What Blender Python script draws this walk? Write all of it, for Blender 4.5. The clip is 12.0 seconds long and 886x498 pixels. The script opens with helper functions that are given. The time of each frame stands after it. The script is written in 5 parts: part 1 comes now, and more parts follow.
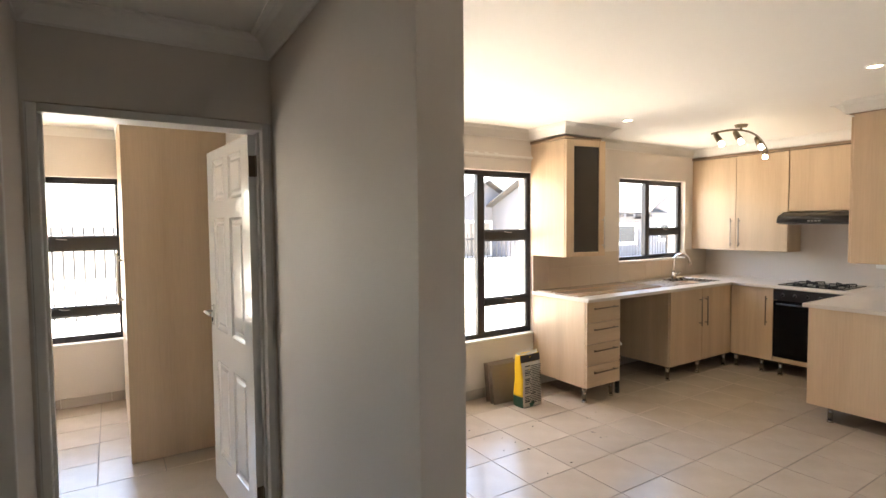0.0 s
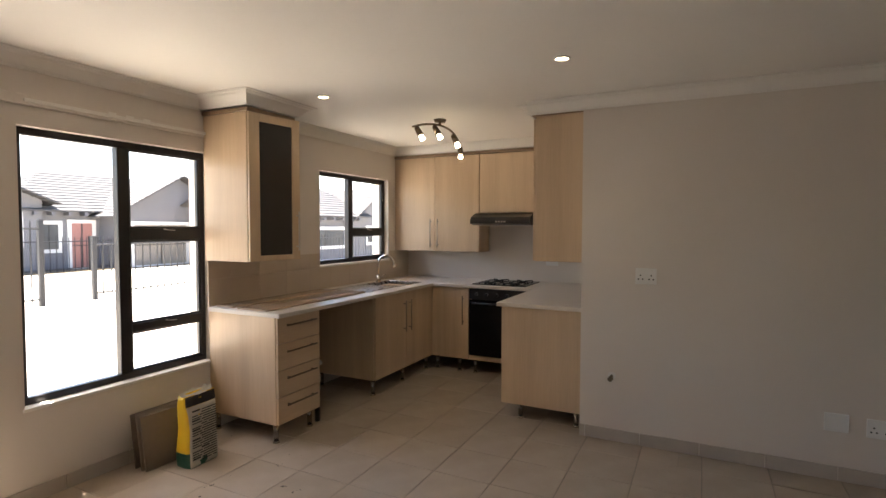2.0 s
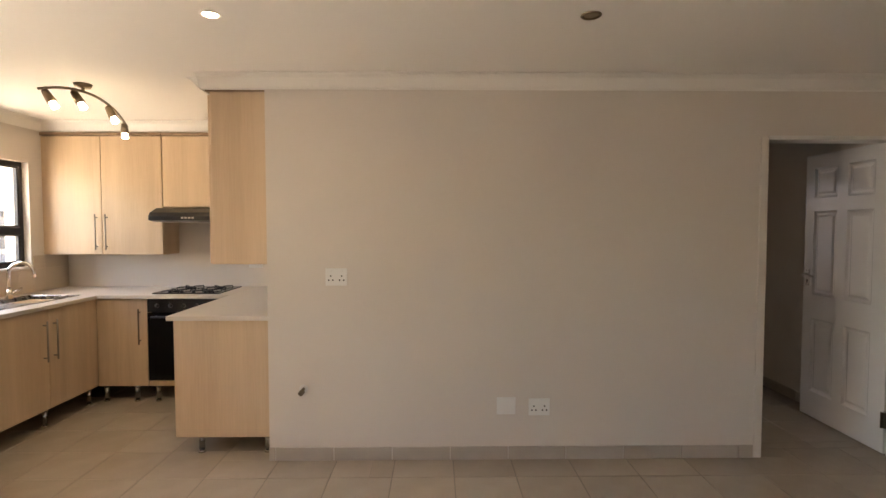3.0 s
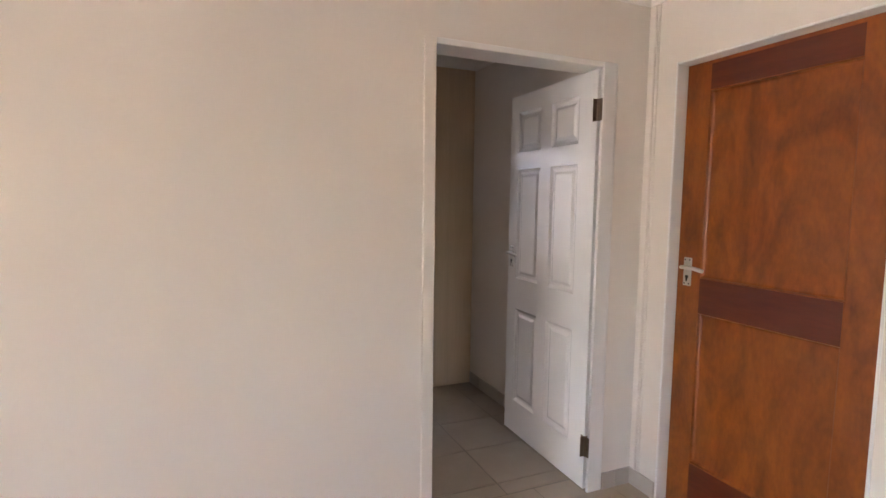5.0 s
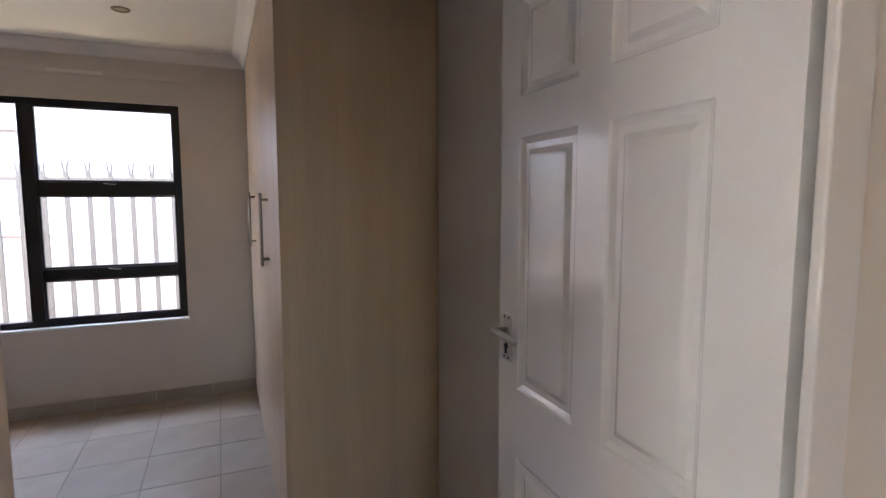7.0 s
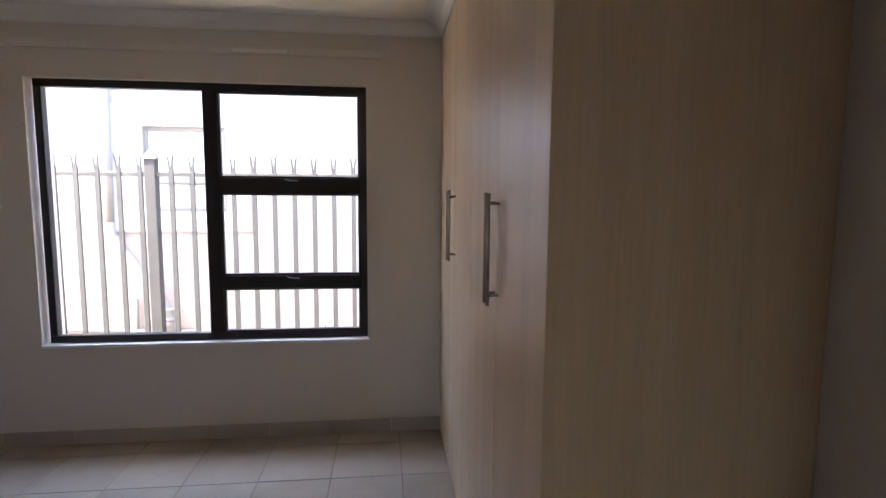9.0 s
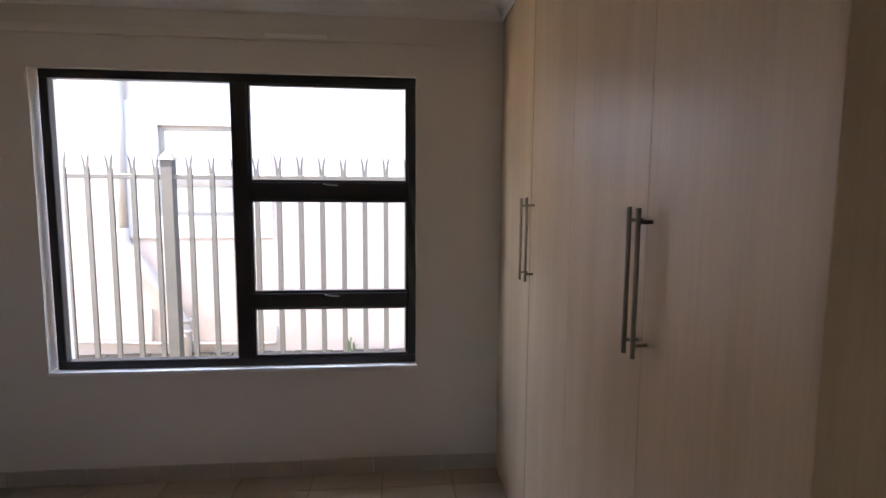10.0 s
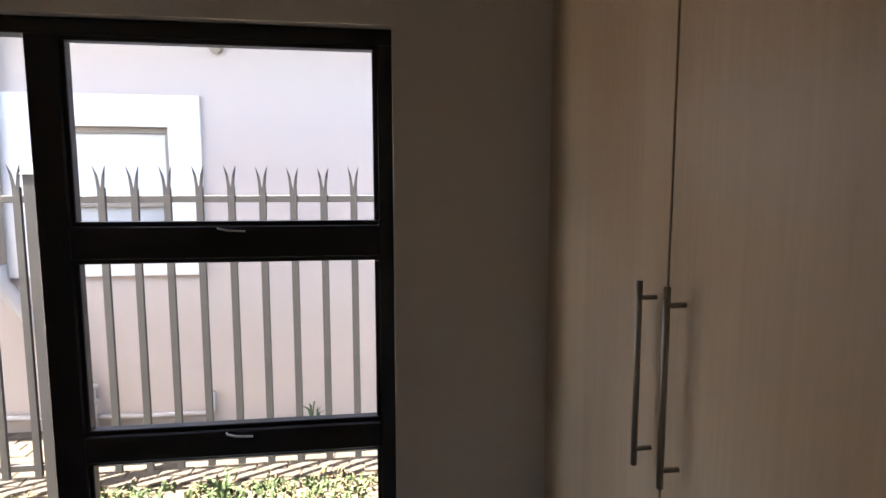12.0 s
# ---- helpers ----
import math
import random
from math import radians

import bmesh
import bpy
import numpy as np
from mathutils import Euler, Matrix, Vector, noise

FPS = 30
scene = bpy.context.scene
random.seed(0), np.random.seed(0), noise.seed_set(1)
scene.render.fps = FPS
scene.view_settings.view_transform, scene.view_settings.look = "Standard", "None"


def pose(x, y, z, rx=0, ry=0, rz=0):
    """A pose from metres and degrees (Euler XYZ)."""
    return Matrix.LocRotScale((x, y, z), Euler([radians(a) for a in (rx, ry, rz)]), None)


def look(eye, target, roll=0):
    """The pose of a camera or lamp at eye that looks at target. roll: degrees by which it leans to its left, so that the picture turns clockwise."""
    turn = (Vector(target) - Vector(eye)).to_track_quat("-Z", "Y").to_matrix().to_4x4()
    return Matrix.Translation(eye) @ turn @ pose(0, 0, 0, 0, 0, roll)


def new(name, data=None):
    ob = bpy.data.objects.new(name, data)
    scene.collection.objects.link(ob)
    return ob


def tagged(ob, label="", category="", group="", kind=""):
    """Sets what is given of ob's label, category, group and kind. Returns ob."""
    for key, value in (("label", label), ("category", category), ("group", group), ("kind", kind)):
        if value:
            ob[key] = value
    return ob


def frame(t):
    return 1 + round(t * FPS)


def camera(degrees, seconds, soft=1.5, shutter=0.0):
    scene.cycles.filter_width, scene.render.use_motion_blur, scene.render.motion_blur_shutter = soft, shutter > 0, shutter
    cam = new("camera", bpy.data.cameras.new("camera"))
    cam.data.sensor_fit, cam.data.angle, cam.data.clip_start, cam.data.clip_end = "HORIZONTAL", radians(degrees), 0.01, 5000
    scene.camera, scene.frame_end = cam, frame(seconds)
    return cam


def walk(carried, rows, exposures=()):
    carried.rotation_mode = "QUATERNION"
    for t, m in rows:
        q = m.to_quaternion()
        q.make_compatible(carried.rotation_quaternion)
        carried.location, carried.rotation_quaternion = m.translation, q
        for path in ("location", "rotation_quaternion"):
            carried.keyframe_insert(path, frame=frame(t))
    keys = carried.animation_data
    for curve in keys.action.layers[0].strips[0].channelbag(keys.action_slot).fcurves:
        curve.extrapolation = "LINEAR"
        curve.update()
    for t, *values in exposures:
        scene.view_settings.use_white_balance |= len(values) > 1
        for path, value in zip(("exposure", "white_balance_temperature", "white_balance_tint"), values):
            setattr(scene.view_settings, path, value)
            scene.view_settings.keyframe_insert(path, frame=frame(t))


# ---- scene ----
cam = camera(80.9, 12.0)
PATH = [
    (0, (1.372, 2.873, 1.564), (2.45, 4.555, 1.468), -0.5),
    (0.5, (1.561, 3.116, 1.539), (2.7, 4.758, 1.452), -0.4),
    (1, (1.779, 3.226, 1.533), (3.136, 4.692, 1.448), -0.4),
    (1.5, (1.977, 3.296, 1.531), (3.564, 4.51, 1.447), -0.2),
    (2, (2.132, 3.337, 1.502), (3.92, 4.23, 1.42), 0.1),
    (2.5, (2.332, 3.287, 1.497), (4.288, 3.693, 1.411), 0.1),
    (3, (2.639, 3.052, 1.491), (4.637, 3.024, 1.404), 0.0),
    (3.5, (3.034, 2.878, 1.444), (4.992, 2.485, 1.349), -0.0),
    (5.3, (4.174, 1.537, 1.408), (5.998, 0.739, 1.219), 0.8),
    (5.5, (4.336, 1.409, 1.396), (6.164, 0.619, 1.209), 0.6),
    (6, (4.727, 1.113, 1.405), (6.551, 0.316, 1.216), 0.7),
    (6.5, (5.127, 0.858, 1.453), (6.947, 0.052, 1.259), 0.2),
    (6.7, (5.288, 0.815, 1.46), (7.105, 0.003, 1.265), -0.0),
    (8.5, (6.234, 0.85, 1.449), (8.204, 0.565, 1.25), 0.4),
    (9, (6.492, 0.944, 1.475), (8.47, 0.727, 1.267), 0.4),
    (9.5, (6.664, 1.138, 1.491), (8.645, 0.953, 1.285), 0.5),
    (10, (6.915, 1.169, 1.505), (8.896, 0.984, 1.298), 0.4),
    (10.5, (7.223, 1.087, 1.533), (9.205, 0.911, 1.328), 0.2),
    (11, (7.537, 1.025, 1.557), (9.52, 0.854, 1.357), 0.0),
    (11.5, (7.853, 0.98, 1.615), (9.83, 0.771, 1.395), -0.1),
    (12, (8.18, 1.104, 1.638), (10.155, 0.854, 1.444), -0.1),
]
walk(cam, [(t, look(eye, target, roll)) for t, eye, target, roll in PATH],
     [(0.0, 4.83, 6900, 11), (0.5, 4.55, 6900, 11), (1.0, 4.32, 6800, 11), (1.5, 3.95, 6800, 11), (2.0, 3.68, 7000, 13), (2.5, 4.05, 7300, 13), (3.0, 4.75, 7700, 14),
      (3.5, 5.6, 7300, 14), (5.5, 6.12, 6700, 17), (6.0, 6.15, 6650, 16), (6.5, 6.05, 6400, 15), (8.5, 5.5, 6350, 14), (9.5, 5.52, 6600, 13), (10.5, 4.93, 6700, 12), (11.0, 4.7, 6900, 12), (12.0, 4.37, 6850, 12)])

# ---- world, sun, exposure ----
SUN_EL, SUN_AZ = 73.0, 27.0      # height; degrees west of north
world = bpy.data.worlds.new("world")
scene.world = world
world.use_nodes = True
wn = world.node_tree
sky = wn.nodes.new("ShaderNodeTexSky")
sky.sky_type = 'NISHITA'
sky.sun_disc = False
sky.sun_elevation = radians(SUN_EL)
sky.sun_rotation = radians(-SUN_AZ)
sky.dust_density = 2.0
wn.nodes["Background"].inputs[1].default_value = 0.10
wn.links.new(sky.outputs[0], wn.nodes["Background"].inputs[0])
sun = new("sun", bpy.data.lights.new("sun", 'SUN'))
sun.data.energy, sun.data.angle, sun.data.color = 4.0, radians(0.5), (1.0, 0.95, 0.87)
e_, a_ = radians(SUN_EL), radians(SUN_AZ)
sun.matrix_basis = look((0, 0, 20), Vector((0, 0, 20)) - Vector((-math.sin(a_) * math.cos(e_), math.cos(a_) * math.cos(e_), math.sin(e_))))


# ---- materials ----
def material(name, color, rough=0.5, metal=0.0, var=0.06, scale=6.0, fine=0.0, fine_scale=180.0, bump=0.0, rand=0.0,
             spec=0.5, stretch=(1, 1, 1), coat=0.0):
    """A surface: base colour, wide mottling, fine grain, relief and a random step from piece to piece."""
    m = bpy.data.materials.new(name)
    m.use_nodes = True
    t = m.node_tree
    b = t.nodes["Principled BSDF"]
    b.inputs["Roughness"].default_value = rough
    b.inputs["Metallic"].default_value = metal
    b.inputs["Specular IOR Level"].default_value = spec
    b.inputs["Coat Weight"].default_value = coat
    co = t.nodes.new("ShaderNodeTexCoord")
    mp = t.nodes.new("ShaderNodeMapping")
    mp.inputs["Scale"].default_value = stretch
    t.links.new(co.outputs["Object"], mp.inputs[0])
    n1 = t.nodes.new("ShaderNodeTexNoise")
    n1.inputs["Scale"].default_value = scale
    n1.inputs["Detail"].default_value = 6
    t.links.new(mp.outputs[0], n1.inputs[0])
    n2 = t.nodes.new("ShaderNodeTexNoise")
    n2.inputs["Scale"].default_value = fine_scale
    n2.inputs["Detail"].default_value = 3
    t.links.new(mp.outputs[0], n2.inputs[0])
    value = None

    def madd(sock, k, prev):
        r = t.nodes.new("ShaderNodeMath")
        r.operation = 'MULTIPLY_ADD'
        t.links.new(sock, r.inputs[0])
        r.inputs[1].default_value = 2 * k
        if prev is None:
            r.inputs[2].default_value = 1 - k
        else:
            s = t.nodes.new("ShaderNodeMath")
            s.operation = 'SUBTRACT'
            t.links.new(prev, s.inputs[0])
            s.inputs[1].default_value = k
            t.links.new(s.outputs[0], r.inputs[2])
        return r.outputs[0]
    value = madd(n1.outputs[0], var, None)
    if fine:
        value = madd(n2.outputs[0], fine, value)
    if rand:
        oi = t.nodes.new("ShaderNodeObjectInfo")
        value = madd(oi.outputs["Random"], rand, value)
    mul = t.nodes.new("ShaderNodeVectorMath")
    mul.operation = 'SCALE'
    mul.inputs[0].default_value = color
    t.links.new(value, mul.inputs["Scale"])
    t.links.new(mul.outputs[0], b.inputs["Base Color"])
    rr = t.nodes.new("ShaderNodeMath")
    rr.operation = 'MULTIPLY_ADD'
    t.links.new(n1.outputs[0], rr.inputs[0])
    rr.inputs[1].default_value = 0.12
    rr.inputs[2].default_value = max(0.02, rough - 0.06)
    t.links.new(rr.outputs[0], b.inputs["Roughness"])
    if bump:
        bp = t.nodes.new("ShaderNodeBump")
        bp.inputs["Strength"].default_value = bump
        bp.inputs["Distance"].default_value = 0.004
        t.links.new(n2.outputs[0], bp.inputs["Height"])
        t.links.new(bp.outputs[0], b.inputs["Normal"])
    return m


def wood(name, light, dark, rough=0.4, along='Z', scale=7.0, ring=0.5, bump=0.05, coat=0.0, long=0.06):
    """Wood or a wood print with its grain along one axis."""
    m = bpy.data.materials.new(name)
    m.use_nodes = True
    t = m.node_tree
    b = t.nodes["Principled BSDF"]
    b.inputs["Roughness"].default_value = rough
    b.inputs["Coat Weight"].default_value = coat
    b.inputs["Coat Roughness"].default_value = 0.15
    co = t.nodes.new("ShaderNodeTexCoord")
    oi = t.nodes.new("ShaderNodeObjectInfo")
    off = t.nodes.new("ShaderNodeVectorMath")
    off.operation = 'MULTIPLY_ADD'
    t.links.new(oi.outputs["Random"], off.inputs[0])
    off.inputs[1].default_value = (13, 7, 5)
    t.links.new(co.outputs["Object"], off.inputs[2])
    s = {'X': (long, 1, 1), 'Y': (1, long, 1), 'Z': (1, 1, long)}[along]
    mp = t.nodes.new("ShaderNodeMapping")
    mp.inputs["Scale"].default_value = s
    t.links.new(off.outputs[0], mp.inputs[0])
    n = t.nodes.new("ShaderNodeTexNoise")
    n.inputs["Scale"].default_value = scale
    n.inputs["Detail"].default_value = 7
    n.inputs["Distortion"].default_value = ring
    t.links.new(mp.outputs[0], n.inputs[0])
    f = t.nodes.new("ShaderNodeTexNoise")
    f.inputs["Scale"].default_value = scale * 22
    f.inputs["Detail"].default_value = 3
    t.links.new(mp.outputs[0], f.inputs[0])
    mix = t.nodes.new("ShaderNodeMath")
    mix.operation = 'MULTIPLY_ADD'
    t.links.new(f.outputs[0], mix.inputs[0])
    mix.inputs[1].default_value = 0.35
    t.links.new(n.outputs[0], mix.inputs[2])
    r = t.nodes.new("ShaderNodeValToRGB")
    r.color_ramp.elements[0].position, r.color_ramp.elements[0].color = 0.42, (*dark, 1)
    r.color_ramp.elements[1].position, r.color_ramp.elements[1].color = 0.86, (*light, 1)
    t.links.new(mix.outputs[0], r.inputs[0])
    t.links.new(r.outputs[0], b.inputs["Base Color"])
    bp = t.nodes.new("ShaderNodeBump")
    bp.inputs["Strength"].default_value = bump
    bp.inputs["Distance"].default_value = 0.002
    t.links.new(f.outputs[0], bp.inputs["Height"])
    t.links.new(bp.outputs[0], b.inputs["Normal"])
    return m


def emitter(name, color, strength):
    m = bpy.data.materials.new(name)
    m.use_nodes = True
    b = m.node_tree.nodes["Principled BSDF"]
    b.inputs["Base Color"].default_value = (*color, 1)
    b.inputs["Emission Color"].default_value = (*color, 1)
    b.inputs["Emission Strength"].default_value = strength
    return m


def clear(name):
    """Window glass: clear, with a mirror gloss that grows at grazing angles."""
    m = bpy.data.materials.new(name)
    m.use_nodes = True
    t = m.node_tree
    t.nodes.remove(t.nodes["Principled BSDF"])
    tr = t.nodes.new("ShaderNodeBsdfTransparent")
    tr.inputs[0].default_value = (0.96, 0.97, 0.97, 1)
    gl = t.nodes.new("ShaderNodeBsdfGlossy")
    gl.inputs["Roughness"].default_value = 0.01
    fc = t.nodes.new("ShaderNodeLayerWeight")
    pw = t.nodes.new("ShaderNodeMath")
    pw.operation = 'POWER'
    pw.inputs[1].default_value = 5.0
    t.links.new(fc.outputs["Facing"], pw.inputs[0])
    fr = t.nodes.new("ShaderNodeMath")
    fr.operation = 'MULTIPLY_ADD'
    fr.inputs[1].default_value = 0.6
    fr.inputs[2].default_value = 0.04
    t.links.new(pw.outputs[0], fr.inputs[0])
    mx = t.nodes.new("ShaderNodeMixShader")
    t.links.new(fr.outputs[0], mx.inputs[0])
    t.links.new(tr.outputs[0], mx.inputs[1])
    t.links.new(gl.outputs[0], mx.inputs[2])
    t.links.new(mx.outputs[0], t.nodes["Material Output"].inputs[0])
    return m


PAINT = material("wall_paint", (0.68, 0.62, 0.555), 0.62, var=0.035, scale=2.2, fine=0.02, bump=0.12, fine_scale=240)
CEILING = material("ceiling_paint", (0.82, 0.785, 0.73), 0.7, var=0.03, scale=1.5, bump=0.06)
CORNICE = material("cornice_paint", (0.80, 0.77, 0.72), 0.6, var=0.02, scale=3, bump=0.04)
TILE = material("floor_tile", (0.415, 0.35, 0.283), 0.24, var=0.15, scale=5, fine=0.05, fine_scale=90, bump=0.05, rand=0.045)
GROUT = material("grout", (0.24, 0.20, 0.165), 0.85, var=0.15, scale=9, fine=0.1, bump=0.2)
SKIRT = material("skirting_tile", (0.44, 0.385, 0.33), 0.3, var=0.12, scale=6, fine=0.05, bump=0.05, rand=0.05)
OAK = wood("pale_oak_laminate", (0.65, 0.488, 0.325), (0.515, 0.368, 0.235), 0.38, 'Z', 5, 0.8, long=0.045)
OAKX = wood("pale_oak_laminate_across", (0.65, 0.488, 0.325), (0.515, 0.368, 0.235), 0.38, 'X', 7)
OAKEDGE = wood("brown_edge_strip", (0.34, 0.235, 0.15), (0.26, 0.17, 0.105), 0.45, 'Y', 7)
STRIPWOOD = wood("glossy_brown_board", (0.42, 0.31, 0.22), (0.31, 0.22, 0.15), 0.16, 'X', 7)
CARCASS = material("cabinet_inside", (0.50, 0.43, 0.35), 0.5, var=0.05)
WORKTOP = material("worktop_laminate", (0.66, 0.60, 0.53), 0.3, var=0.05, scale=30, fine=0.06, fine_scale=300)
SPLASH = material("splashback_tile", (0.55, 0.455, 0.35), 0.3, var=0.05, scale=3, rand=0.012)
BRONZE = material("bronze_aluminium", (0.022, 0.02, 0.022), 0.38, 0.2, var=0.1, scale=8)
STEEL = material("brushed_steel", (0.55, 0.53, 0.50), 0.32, 1.0, var=0.06, scale=20, fine=0.05)
SINKSTEEL = material("sink_steel", (0.30, 0.285, 0.265), 0.28, 1.0, var=0.06, scale=20, fine=0.05)
LEGSTEEL = material("dull_chrome_leg", (0.42, 0.39, 0.35), 0.22, 1.0, var=0.04)
CHROME = material("chrome", (0.75, 0.74, 0.72), 0.12, 1.0, var=0.02)
HANDLE = material("dull_steel_handle", (0.33, 0.29, 0.24), 0.36, 1.0, var=0.06, scale=20, fine=0.05)
BRASSY = material("dull_bronze_metal", (0.20, 0.155, 0.11), 0.4, 1.0, var=0.08)
BLACK = material("black_enamel", (0.008, 0.008, 0.009), 0.32, var=0.1, coat=0.08)
BLACKGLASS = material("black_oven_glass", (0.008, 0.008, 0.009), 0.12, var=0.05, spec=0.25)
IRON = material("cast_iron", (0.012, 0.012, 0.012), 0.8, var=0.2, bump=0.2)
WHITEGLOSS = material("white_gloss_paint", (0.82, 0.81, 0.79), 0.17, var=0.015, scale=4, coat=0.25)
FRAMEWHITE = material("white_frame_paint", (0.72, 0.70, 0.67), 0.4, var=0.03, scale=5, bump=0.03)
PLASTIC = material("white_plastic", (0.78, 0.77, 0.74), 0.35, var=0.02)
DARKHOLE = material("dark_slot", (0.03, 0.03, 0.03), 0.8)
PINE = wood("orange_varnished_pine", (0.275, 0.073, 0.006), (0.125, 0.025, 0.0025), 0.42, 'Z', 3.2, 3.6, coat=0.04, long=0.42)
PINEX = wood("red_varnished_rail", (0.125, 0.022, 0.005), (0.075, 0.012, 0.004), 0.42, 'X', 4.0, 2.0, coat=0.04, long=0.15)
MAHOG = wood("dark_red_hardwood", (0.105, 0.036, 0.022), (0.055, 0.018, 0.012), 0.35, 'Z', 5.0, 1.0, coat=0.2)
MAHOGF = wood("red_brown_frame_wood", (0.30, 0.10, 0.055), (0.19, 0.058, 0.032), 0.4, 'Z', 5.0, 0.8)
GLASS = clear("window_glass")
SMOKE = material("smoked_glass", (0.035, 0.03, 0.027), 0.06, var=0.05)
OUTWALL = material("outside_plaster", (0.66, 0.62, 0.57), 0.8, var=0.06, scale=3, fine=0.04, bump=0.3)


# ---- helpers ----
def quadbox(bm, x0, x1, y0, y1, z0, z1, m=None):
    x0, x1 = min(x0, x1), max(x0, x1)
    y0, y1 = min(y0, y1), max(y0, y1)
    z0, z1 = min(z0, z1), max(z0, z1)
    g = bmesh.ops.create_cube(bm, size=1, matrix=Matrix.Translation(((x0 + x1) / 2, (y0 + y1) / 2, (z0 + z1) / 2)) @ Matrix.Diagonal((x1 - x0, y1 - y0, z1 - z0, 1)))
    if m is not None:
        bmesh.ops.transform(bm, matrix=m, verts=g["verts"])
    return g["verts"]


def soften(bm, r, seg=2):
    if r > 0:
        bmesh.ops.bevel(bm, geom=list(bm.edges), offset=r, segments=seg, profile=0.5, affect='EDGES', clamp_overlap=True)
    return bm


def rod(bm, a, b, r, r2=None, n=12):
    a, b = Vector(a), Vector(b)
    d = b - a
    q = d.to_track_quat('Z', 'Y').to_matrix().to_4x4()
    bmesh.ops.create_cone(bm, cap_ends=True, segments=n, radius1=r, radius2=r if r2 is None else r2, depth=d.length,
                          matrix=Matrix.Translation((a + b) / 2) @ q)
    return bm


def tube(bm, pts, r, n=10):
    """A bent pipe through points."""
    pts = [Vector(p) for p in pts]
    rings = []
    for i, p in enumerate(pts):
        d = (pts[min(i + 1, len(pts) - 1)] - pts[max(i - 1, 0)]).normalized()
        q = d.to_track_quat('Z', 'Y')
        rings.append([bm.verts.new(p + q @ Vector((r * math.cos(k * 2 * math.pi / n), r * math.sin(k * 2 * math.pi / n), 0))) for k in range(n)])
    for a, b in zip(rings, rings[1:]):
        best = min(range(n), key=lambda s: sum((a[k].co - b[(k + s) % n].co).length for k in range(n)))
        for k in range(n):
            bm.faces.new((a[k], a[(k + 1) % n], b[(k + 1 + best) % n], b[(k + best) % n]))
    bm.faces.new(rings[0][::-1])
    bm.faces.new(rings[-1])
    bmesh.ops.recalc_face_normals(bm, faces=bm.faces)
    return bm


BASE = {}


def mesh_object(name, bm, mat, smooth=False):
    me = bpy.data.meshes.new(name)
    bm.to_mesh(me)
    bm.free()
    me.materials.append(mat)
    if smooth:
        for p in me.polygons:
            p.use_smooth = True
    return new(name, me)


def part(name, bm, mat, parent, label="", smooth=False):
    ob = mesh_object(name, bm, mat, smooth)
    ob.parent = parent
    if parent in BASE:
        ob.matrix_parent_inverse = BASE[parent].inverted()
    if label:
        tagged(ob, label)
    return ob


def thing(name, at, label, category, group="", kind=""):
    ob = new(name)
    ob.empty_display_size = 0.1
    ob.matrix_basis = Matrix.Translation(at)
    BASE[ob] = Matrix.Translation(at)
    return tagged(ob, label, category, group, kind)


def box(name, dims, mat, parent=None, label="", r=0.0015, m=None, seg=1):
    bm = bmesh.new()
    quadbox(bm, *dims)
    soften(bm, r, seg)
    if m is not None:
        bmesh.ops.transform(bm, matrix=m, verts=bm.verts)
    return part(name, bm, mat, parent, label) if parent else mesh_object(name, bm, mat)


def structure(name, bm, mat, label, category="wall", smooth=False):
    return tagged(mesh_object(name, bm, mat, smooth), label, category, "", "structure")


def wall_boxes(axis, p0, p1, a0, a1, z1, holes, z0=0.0):
    """A wall along 'x' or 'y' between p0 and p1 in depth, with holes (b0, b1, h0, h1)."""
    bm = bmesh.new()

    def put(b0, b1, h0, h1):
        if b1 - b0 > 1e-4 and h1 - h0 > 1e-4:
            quadbox(bm, *((b0, b1, p0, p1) if axis == 'x' else (p0, p1, b0, b1)), h0, h1)
    cur = a0
    for b0, b1, h0, h1 in sorted(holes):
        put(cur, b0, z0, z1)
        put(b0, b1, z0, h0)
        put(b0, b1, h1, z1)
        cur = b1
    put(cur, a1, z0, z1)
    return bm

# ---- the house: walls, ceilings, floors ----
NY, GX, SY = 6.58, 5.905, -0.135          # faces of the window wall, the long wall, the south wall
CZ, BZ = 2.417, 2.455                      # ceilings: living side, bedroom
KX, KY = 7.66, 4.11                       # kitchen: back wall, side wall
BX, BN = 9.63, 3.5                        # bedroom: window wall, north wall
PX0, PX1, PY = 1.10, 2.035, 5.40           # passage: west wall, east wall, end wall
TOP = 2.62

structure("wall_north", wall_boxes('x', NY, NY + 0.22, 2.10, KX, TOP, [(2.41, 3.27, -0.02, 2.07), (3.595, 4.786, 0.52, 2.043), (6.015, 7.215, 1.14, 2.043)]), PAINT, "beige painted wall with the front door and windows")
structure("wall_kitchen_back", wall_boxes('y', KX, KX + 0.14, BN + 0.12, NY + 0.22, TOP, []), PAINT, "beige painted kitchen wall behind the hob")
structure("wall_kitchen_side", wall_boxes('x', BN, KY, GX + 0.14, KX, TOP, []), PAINT, "beige painted wall beside the kitchen")
structure("wall_long", wall_boxes('y', GX, GX + 0.14, SY, KY, TOP, [(0.058, 1.000, -0.02, 2.056)]), PAINT, "long plain beige wall with sockets and a doorway")
structure("wall_south", wall_boxes('x', SY - 0.16, SY, -0.5, GX + 0.14, TOP, [(4.870, 5.732, -0.02, 2.045)]), PAINT, "beige painted wall with a brown door")
bm = wall_boxes('y', PX1, 2.167, 3.94, NY + 0.22, TOP, [])
SKEW = Matrix.Translation((PX1, PY, 0)) @ Matrix.Rotation(radians(-1.9), 4, 'Z') @ Matrix.Translation((-PX1, -PY, 0))
